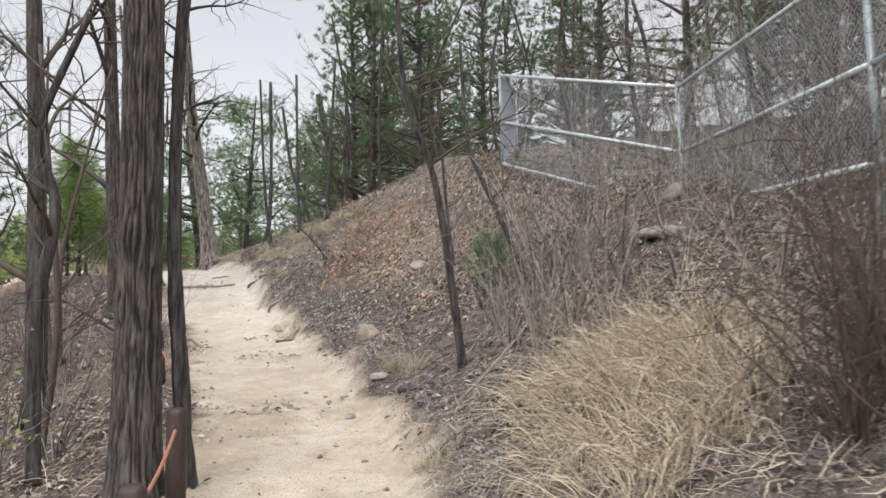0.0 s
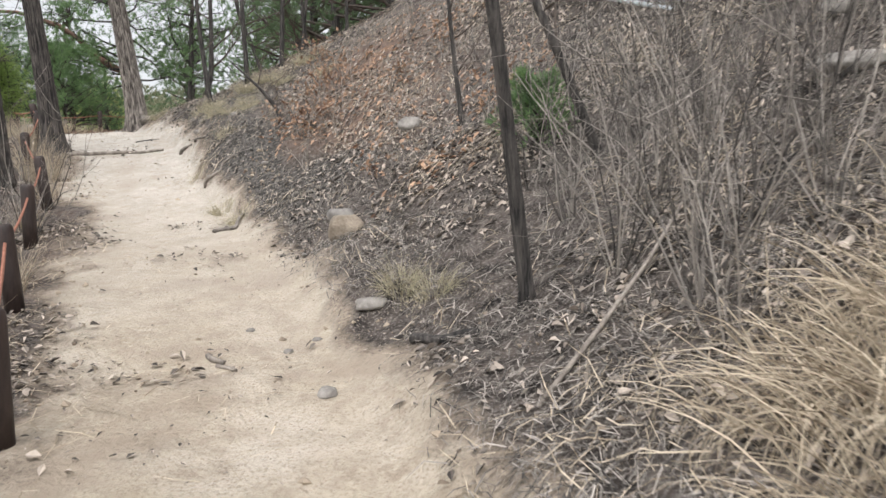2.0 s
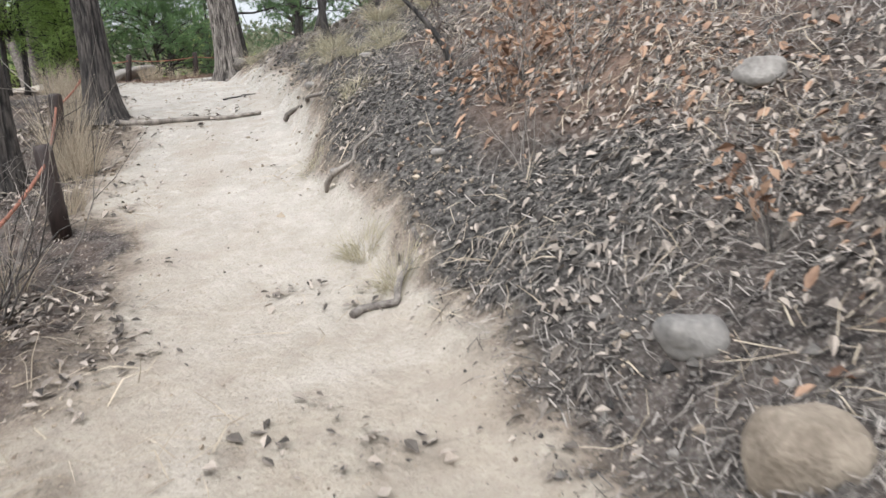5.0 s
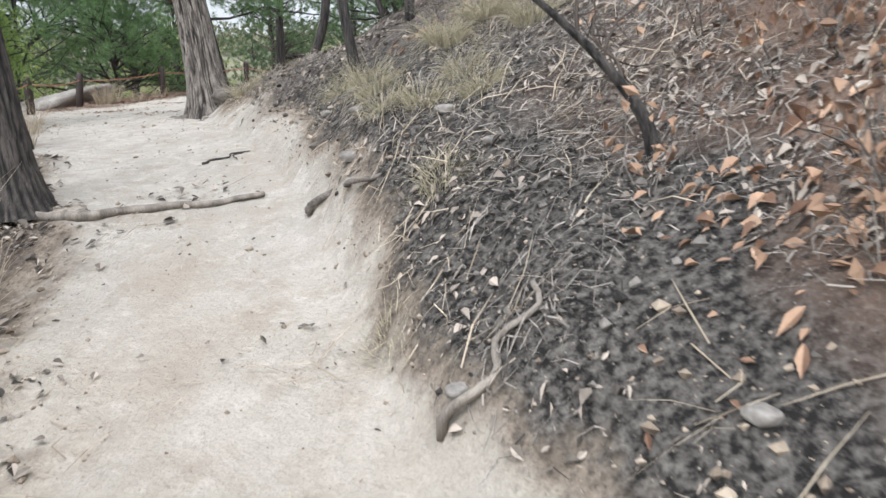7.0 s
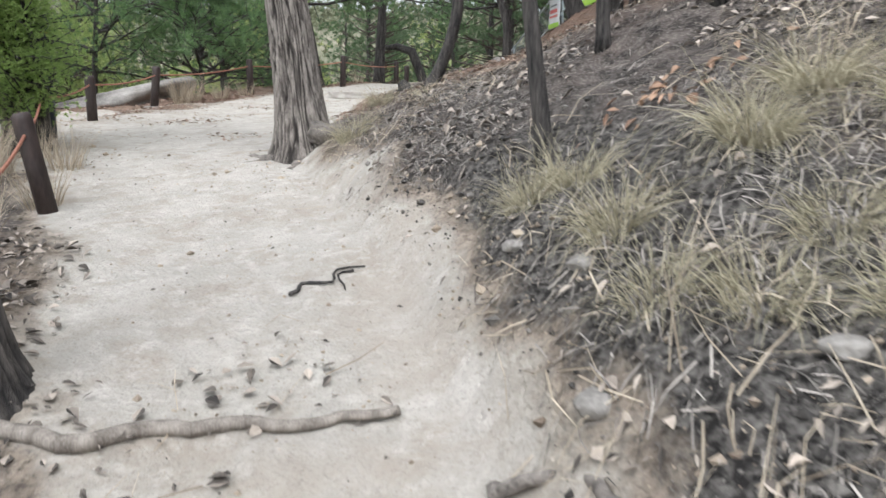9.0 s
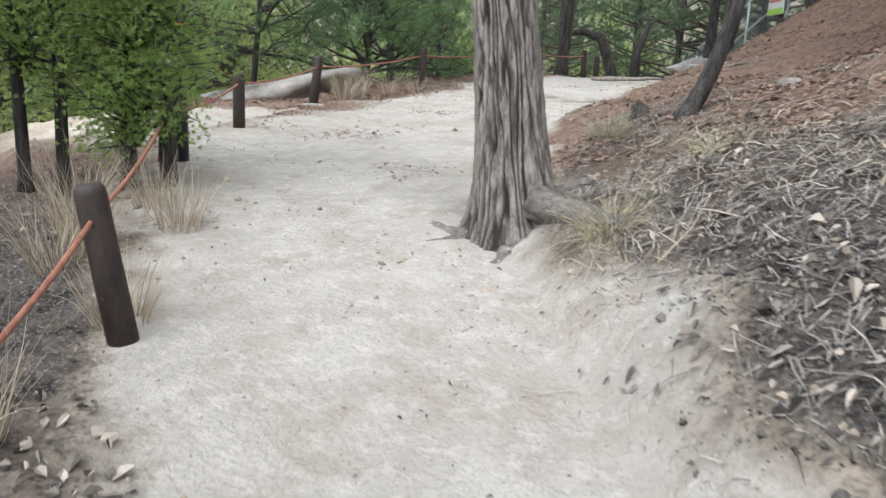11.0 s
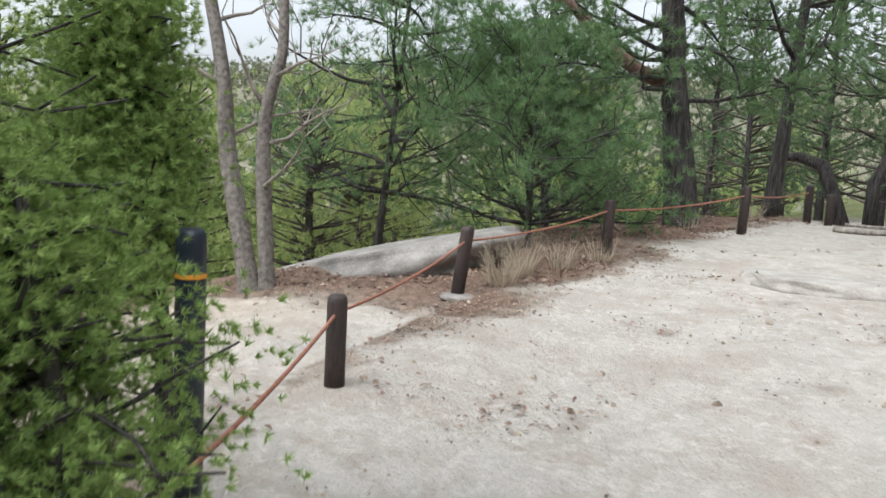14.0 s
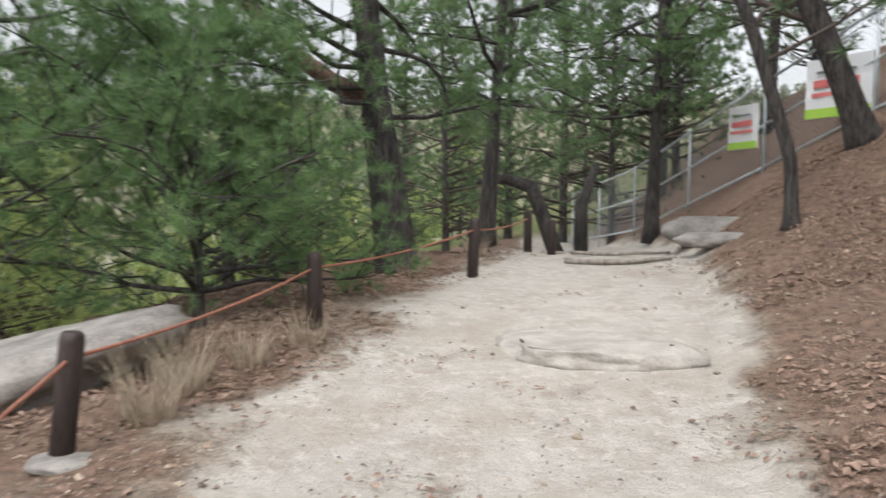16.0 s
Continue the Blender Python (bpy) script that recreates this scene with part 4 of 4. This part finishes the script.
for x, y, n, h in ((.75, 6.35, 12, 1.4), (1.05, 6.65, 16, 1.7), (1.35, 6.4, 14, 1.6), (.55, 6.9, 10, 1.2), (1.6, 7.0, 14, 1.7), (.9, 7.4, 12, 1.5), (1.9, 6.3, 12, 1.6), (1.35, 7.8, 12, 1.6), (.5, 7.8, 10, 1.1), (.7, 5.9, 10, .9),
                   (2.2, 5.2, 16, 2.0), (2.5, 6.6, 14, 1.8), (2.3, 4.2, 18, 2.0), (2.6, 8.2, 12, 1.5), (1.2, 8.6, 12, 1.4), (1.7, 9.4, 12, 1.4), (2.4, 3.2, 16, 2.0), (.4, 8.7, 8, .8), (3.8, 6, 14, 2.4), (4.0, 8, 14, 2.4), (4.2, 4.5, 14, 2.4), (3.4, 11, 14, 2.2), (2.2, 12.2, 14, 2.0), (4.5, 10, 14, 2.4), (3.7, 3.2, 32, 3.3), (3.9, 5.2, 34, 3.5), (3.6, 7, 32, 3.3), (3.8, 9.2, 32, 3.3), (3, 10.6, 30, 2.9), (4.8, 6.4, 34, 3.9), (5, 8.6, 34, 3.9), (5.2, 4, 34, 3.9), (4.4, 12, 32, 3.5), (5.8, 10.5, 34, 3.9), (2.6, 13.5, 16, 2.4), (3.4, 1.6, 16, 2.4)):
    shrub(x, y, n, h, TWIG if rng.random() < .85 else TWIG_DARK, "leafless grey-brown twiggy shrub on the bank")
for x, y in ((1.75, 3.35), (2.05, 3.7), (1.9, 3.0)):
    shrub(x, y, 30, 1.2, TWIG_DARK, "dense dark leafless shrub beside dry grass", .8, .008)
for k in range(46):
    x, y = rng.uniform(-2.4, .8), rng.uniform(9.2, 15)
    if ground(x, y)[1] > .6:
        shrub(x, y, rng.integers(3, 7), rng.uniform(.3, .65), TWIG, "small leafless twiggy seedling among leaves", .5, .004, "seedling", LEAF_RED if rng.random() < .45 else None, .06)
for x, y in ((-1.6, 12.9), (-1.9, 15.6), (-1.4, 13.9), (-1.75, 12.6)):
    shrub(x, y, 10, .45, TWIG, "low oak seedling holding russet leaves", .8, .004, "oak_seedling", LEAF_RED, .065)
for k in range(34):
    x, y = rng.uniform(-8.5, -2.9), rng.uniform(2.5, 13.5)
    if ground(x, y)[2] > .55:
        shrub(x, y, rng.integers(8, 16), rng.uniform(.8, 1.8), TWIG, "tan leafless brush beside the trail", .6, .006, "brush", LEAF_RED if rng.random() < .25 else None, .05)
shrub(-2.75, 4.6, 8, 1.0, TWIG, "shrub with a few fresh green leaves", .6, .005, "budding_shrub", SPRING, .05)
t = thing("small_conifer", .55, 9.3, gz(.55, 9.3) - .02, "small dark green conifer seedling on the bank", "bush")
g, b = Geo(), Geo()
for _ in range(70):
    w, h = rng.uniform(0, 6.28), rng.uniform(.05, .75)
    pts = wander((0, 0, h * .8), (math.cos(w), math.sin(w), .7), .42 * (1.1 - h), 4, .1)
    b.tube(pts, taper(.006, .003, 5), 3)
    for p in pts[1:]:
        g.needles(p, (math.cos(w), math.sin(w), .6), 16, .09, .008, .6)
part("brushwood", b, BARK_DARK, t)
part("foliage", g, NEEDLE, t, smooth=False)


def scatter(name, n, x0, x1, y0, y1, keep, size, material, label, straws=False, patch=None, curl=.3):
    """Loose litter strewn over the ground."""
    g = Geo()
    X, Y = rng.uniform(x0, x1, n), rng.uniform(y0, y1, n)
    _, R, L = ground(X, Y)
    ok = keep(X, Y, R, L) > rng.random(n)
    X, Y = X[ok], Y[ok]
    Z = surface(X, Y)
    NX, NY = (surface(X + .05, Y) - Z) / .05, (surface(X, Y + .05) - Z) / .05
    n = len(X)
    P = np.stack([X, Y, Z], -1)
    w = rng.uniform(0, 2 * math.pi, n)
    u = np.stack([np.cos(w), np.sin(w), NX * np.cos(w) + NY * np.sin(w) + rng.uniform(-.1, .3, n)], -1)
    nrm = np.stack([-NX + rng.normal(0, .35, n), -NY + rng.normal(0, .35, n), np.ones(n)], -1)
    v = np.cross(nrm, u)
    v /= np.linalg.norm(v, axis=1, keepdims=True)
    s = (size * rng.uniform(.4, 1.3, n))[:, None]
    P[:, 2] += .008 + (.004 if straws else .016) * rng.random(n)
    if straws:
        h = .0017 * rng.uniform(.6, 2.0, n)[:, None]
        m = P + u * s * .5 + v * s * rng.normal(0, .12, n)[:, None] + np.array([0, 0, .01])
        e = P + u * s + np.array([0, 0, -.005])
        g.polys.append(np.concatenate([np.stack([P - v * h, P + v * h, m + v * h, m - v * h], 1), np.stack([m - v * h, m + v * h, e + v * h * .4, e - v * h * .4], 1)]))
    else:
        c, q = (rng.uniform(.02, curl, n))[:, None] * s, (rng.uniform(.4, .75, n))[:, None]
        up = np.array([0, 0, 1.0])
        tip, tail = P + u * s * .5 + up * c * .6, P - u * s * .5
        for k in (1, -1):
            side = P + v * s * q * .5 * k + up * c
            shoulder = P + u * s * .3 + v * s * q * .3 * k + up * c
            g.polys.append(np.stack([tail, side, shoulder, tip][::k], 1))
    return solo(name, g, material, 0, 0, 0, label, "litter", kind="stuff", smooth=False)


clump = lambda X, Y, s: np.clip(.5 + 1.9 * vnoise(X * .9, Y * .9, s) + 1.2 * vnoise(X * 2.6, Y * 2.6, s + 1), 0, 1)
scatter("leaf_litter", 165000, -5.2, 3.5, 2.0, 22.0, lambda X, Y, R, L: np.clip(R * 2.4 - .1, .0, 1) * clump(X, Y, 31) * (.6 + .7 * clump(X, Y, 33)) * np.where(Y > 15, .6, 1) * (1 - .6 * np.clip((Y - 10) / 1.5, 0, 1) * np.clip((17.5 - Y) / 1.5, 0, 1) * np.clip(1.9 - R, 0, 1)), .050, LEAF_BROWN, "brown fallen leaves strewn over the bank", curl=.5)
spots = ((-1.72, 12.85, .5), (-1.35, 13.1, .4), (-.7, 11.9, .4), (.4, 11.6, .7), (-.6, 12.9, .6), (-1.8, 15.2, .4), (-2.0, 13.2, .35), (-3.3, 16.85, .3), (-.2, 10.2, .5), (-.6, 14.6, .8), (.3, 13.9, .7))
near_spot = lambda X, Y: np.max([np.exp(-((X - a) ** 2 + (Y - b) ** 2) / (c * c)) for a, b, c in spots], axis=0)
scatter("russet_leaf_litter", 30000, -4.5, 2.5, 8.5, 17.5, lambda X, Y, R, L: (R > .35) * near_spot(X, Y) ** 1.5 * .5, .066, LEAF_RED, "russet oak leaves in drifts on the bank", curl=.5)
scatter("left_leaf_litter", 60000, -9, -1.0, 2.0, 17.0, lambda X, Y, R, L: np.clip(1.05 - bare_sand(X, Y) * 1.15, 0, 1) * (R == 0) * clump(X, Y, 41) * (L < 5), .06, LEAF_BROWN, "fallen leaves along the trail's outer edge")
scatter("needle_litter", 230000, -6.0, 3.0, 3.0, 22.0, lambda X, Y, R, L: np.clip(R * 3 - .2, 0, 1) * clump(X, Y, 51) * (1 - .35 * np.clip((Y - 10) / 1.5, 0, 1) * np.clip((17.5 - Y) / 1.5, 0, 1) * np.clip(1.9 - R, 0, 1)), .13, TWIG, "grey dry stems and twigs matted on the bank", straws=True)
scatter("straw_litter", 45000, -5.5, 3.0, 2.0, 22.0, lambda X, Y, R, L: np.clip(1.05 - bare_sand(X, Y), 0, 1) * clump(X, Y, 61) * np.where(R > 0, 1, .6) * (1 - .5 * np.clip((Y - 10) / 1.5, 0, 1) * np.clip((17.5 - Y) / 1.5, 0, 1) * np.clip(1.9 - R, 0, 1)), .22, STRAW, "pale dry straw strewn over the slope", straws=True)
scatter("slope_litter", 110000, -13, -2.0, 20.0, 34.0, lambda X, Y, R, L: np.clip(1.0 - bare_sand(X, Y) * 1.1, 0, 1) * clump(X, Y, 71) * np.clip(np.maximum((X + 10.6) / 1.6, (Y - 23.6) / 1.4) + vnoise(X * 1.6, Y * 1.6, 73), .1, 1), .045, NEEDLE_BROWN, "small fallen leaves and needles on the plateau's rim")
scatter("grit", 60000, -10.5, 1.0, 2.0, 27.0, lambda X, Y, R, L: (R < .5) * (L < .8) * (.12 + 1.1 * (1 - bare_sand(X, Y))) * clump(X, Y, 81), .026, LEAF_BROWN, "crumbs of leaf and bark on the sand")


def crumbs(name, n, x0, x1, y0, y1, keep, size, material, label):
    """Small angular lumps half sunk in the ground, each of eight faces."""
    X, Y = rng.uniform(x0, x1, n), rng.uniform(y0, y1, n)
    _, R, L = ground(X, Y)
    ok = keep(X, Y, R, L) > rng.random(n)
    X, Y = X[ok], Y[ok]
    n = len(X)
    s = size * np.minimum(rng.pareto(2.6, n) * .5 + .35, 3.2)
    P = np.stack([X, Y, surface(X, Y) + s * .15], -1)
    w = rng.uniform(0, 6.28, n)
    corner = []
    for k in range(4):
        a, q = w + k * math.pi / 2 + rng.normal(0, .25, n), s * rng.uniform(.6, 1.2, n)
        corner.append(P + np.stack([np.cos(a) * q, np.sin(a) * q, s * rng.uniform(-.25, .35, n)], -1))
    top = P + np.stack([s * rng.normal(0, .2, n), s * rng.normal(0, .2, n), s * rng.uniform(.5, .95, n)], -1)
    foot = P - np.array([0, 0, 1.0]) * s[:, None]
    v = np.concatenate([np.stack(corner, 1), top[:, None], foot[:, None]], 1).reshape(-1, 3)
    tri = np.array([(k, (k + 1) % 4, 4) for k in range(4)] + [((k + 1) % 4, k, 5) for k in range(4)])
    f = (np.arange(n)[:, None, None] * 6 + tri[None]).reshape(-1, 3)
    me = bpy.data.meshes.new(name)
    me.from_pydata(v.tolist(), [], f.tolist())
    me.materials.append(material)
    return tagged(new(name, me), label, "soil", kind="stuff")


crumbs("soil_crumbs", 60000, -5.6, -.5, 9.0, 18.0, lambda X, Y, R, L: np.clip(R * 2.5, 0, 1) * np.clip(1.7 - R, 0, 1) * (1 - bare_sand(X, Y)) * clump(X, Y, 91), .0105, SOIL, "dark crumbled soil and stone chips on the cut bank")
crumbs("sand_crumbs", 60000, -6.5, .6, 2.0, 19.0, lambda X, Y, R, L: (R < .9) * np.clip(1.1 - bare_sand(X, Y), .04, 1) * (L < .9) * clump(X, Y, 95), .010, SOIL_TAN, "tan soil crumbs along the trail's edges")
crumbs("plateau_crumbs", 40000, -12, -4.5, 18.0, 30.0, lambda X, Y, R, L: np.clip(1.1 - bare_sand(X, Y), .05, 1) * (L < 3) * clump(X, Y, 97), .011, SOIL_TAN, "tan gravel crumbs on the plateau")


# ---- woods beyond ----
def far_crown(seed, height, wide, n, size, cone):
    """A crown of many small leaf clumps on limbs."""
    g, b = Geo(), Geo()
    for _ in range(n):
        h = rng.uniform(.12, 1.0)
        w = rng.uniform(0, 6.28)
        prof = (1.08 - h) if cone else math.sin(min(h * 1.1 + .12, 1.0) * 3.0) ** .6
        tip = Vector((math.cos(w), math.sin(w), 0)) * wide * prof * rng.uniform(.35, 1.05) + Vector((0, 0, height * h))
        b.tube([(0, 0, max(.1, tip.z - .5)), tip * .5 + Vector((0, 0, tip.z * .5 - .3)), tip], [.05, .03, .01], 3, cap=False)
        for _ in range(9):
            o = rng.normal(0, size, 3)
            c = tip + Vector((o[0], o[1], o[2] * .3))
            g.needles(c, (math.cos(w) * .5, math.sin(w) * .5, .5), 22, size * .36, size * .045, .9)
    return g.mesh("crown", NEEDLE_FAR if cone else SPRING, False), b.mesh("limbs", TWIG_DARK)


kinds = [(far_crown(k, h, w, n, s, c), h, c) for k, (h, w, n, s, c) in enumerate(((9, 2.6, 80, .5, True), (8, 3.0, 80, .5, True), (7, 2.2, 70, .45, True), (6, 2.8, 90, .5, False), (5, 2.4, 80, .45, False)))]
trunks = [trunk_geo([(0, 0, -1), (.1, 0, h * .5), (.2, .1, h * .95)], .13, .03, 8, 1.2)[0].mesh("trunk", BARK_DARK) for (_, h, _) in kinds]


def far_tree(x, y, k, scale, turn):
    (crown, limbs), h, cone = kinds[k]
    t = thing("pine_tree" if cone else "spring_tree", x, y, gz(x, y), "dark green pine in the woods beyond" if cone else "tree in fresh yellow-green leaf below the trail", "tree", "far pines" if cone else "far spring trees", turn=turn)
    t.scale = (scale, scale, scale)
    part("trunk", trunks[k], BARK_DARK, t)
    part("branchwork", limbs, TWIG_DARK, t)
    part("crown", crown, NEEDLE_FAR if cone else SPRING, t)


placed = 0
while placed < 90:
    x, y = rng.uniform(-60, 6), rng.uniform(8, 85)
    l = float(ground(x, y)[2])
    r = float(ground(x, y)[1])
    if (l > 6.5 and y < 40 and x < -11) or (y > 40 and r < 4 and (l > 2 or y > 48)):
        k = int(rng.integers(0, 3)) if rng.random() < .35 else int(rng.integers(3, 5))
        far_tree(x, y, k, rng.uniform(.7, 1.2), rng.uniform(0, 360))
        placed += 1
for x, y, k, s in ((-10.5, 40, 0, .8), (-13.5, 37, 2, .8), (-6.2, 43, 1, .9), (-4, 46, 0, 1.1), (-13, 47, 1, 1.1), (-16, 22.5, 4, .6), (-17, 27, 3, .6), (-16.5, 31, 4, .7), (-.5, 27, 1, .9), (1.2, 23.5, 0, .9), (-1.5, 41, 2, 1), (-.2, 33, 0, 1), (2.5, 29, 1, 1), (3.5, 21, 2, .9), (4.5, 25, 0, 1), (-9.8, 12, 2, .8), (-11, 16, 0, .9), (-10.2, 8.5, 1, .8), (6, 14, 0, .9), (6.5, 9, 1, .8), (7, 4, 2, .9), (-3.2, 26, 0, 1.1), (-2.2, 29, 1, 1.1), (-2.4, 23.6, 2, 1.1), (-.8, 21.5, 1, .9), (-4.6, 45, 0, 1.3), (-7.5, 47, 1, 1.3), (-9.5, 50, 0, 1.3), (8, 12, 0, 1), (5.5, 17, 1, 1), (8.5, 7, 0, 1), (4, 19.5, 2, 1), (7.5, 15, 2, 1), (9, 3.5, 1, 1), (-15.6, 28.5, 4, .7), (-17.5, 33, 3, .9), (-13.4, 33.5, 2, .95), (-19, 25, 3, .9)):
    far_tree(x, y, k, s, rng.uniform(0, 360))

# The valley's canopy, too far and dense to count
def canopy(name, n, material, label, share, tall, size):
    g, made = Geo(), 0
    while made < n:
        x, y = rng.uniform(-95, -9), rng.uniform(-5, 125)
        _, r, l = ground(x, y)
        if l < 7.5 + 2 * rng.random() or (y > 36 and l < 5):
            continue
        made += 1
        h, w = tall * rng.uniform(.6, 1.15), tall * rng.uniform(.22, .38)
        z0 = gz(x, y)
        for _ in range(26):
            a, f = rng.uniform(0, 6.28), rng.uniform(.15, 1)
            q = w * math.sin(min(f * .9 + .15, 1) * 3.0) ** .5 * rng.uniform(.4, 1.1)
            g.needles((x + math.cos(a) * q, y + math.sin(a) * q, z0 + h * f), (math.cos(a) * .4, math.sin(a) * .4, .5), share, size, size * .28, 1.3)
    solo(name, g, material, 0, 0, 0, label, "woods", kind="stuff", smooth=False)


canopy("spring_woods", 700, SPRING, "yellow-green spring woods filling the valley", 22, 5.0, .42)
canopy("pine_woods", 150, NEEDLE_FAR, "dark green pine woods in the valley", 22, 6.0, .42)

# Wooded ridge that closes the valley
ridge = Geo()
X = np.linspace(-260, 200, 90)
for j, (dist, rise) in enumerate(((140, -10), (175, 12), (215, 34), (250, 44))):
    for x in X:
        ridge.v.append(Vector((x, dist - .25 * abs(x + 20), -14 + rise + 6 * noise.noise(Vector((x * .02, j * .7, 0))) * (j > 0))))
for j in range(3):
    for i in range(89):
        a = j * 90 + i
        ridge.f.append((a, a + 1, a + 91, a + 90))
solo("backdrop_ridge", ridge, mat("hazy_wooded_ridge", (.10, .12, .07), (.30, .27, .20), .06, .95, 0, fine=.6), 0, 0, 0, "hazy wooded ridge across the valley", "backdrop", kind="structure")

woods = Geo()
for _ in range(1500):
    x, f = rng.uniform(-250, 60), rng.random()
    y = 140 + 110 * f - .25 * abs(x + 20)
    z = -14 + np.interp(f, [0, .32, .68, 1], [-10, 12, 34, 44])
    for _ in range(12):
        woods.needles((x + rng.normal(0, 2.5), y + rng.normal(0, 2.5), z + rng.uniform(0, 5)), (0, 0, .6), 9, 1.3, .5, 1.2)
solo("ridge_woods", woods, mat("far_hill_foliage", (.10, .13, .07), (.30, .30, .20), .05, .9, 0, island=.5, trans=.2), 0, 0, 0, "pale spring woods on the far ridge", "woods", kind="stuff", smooth=False)
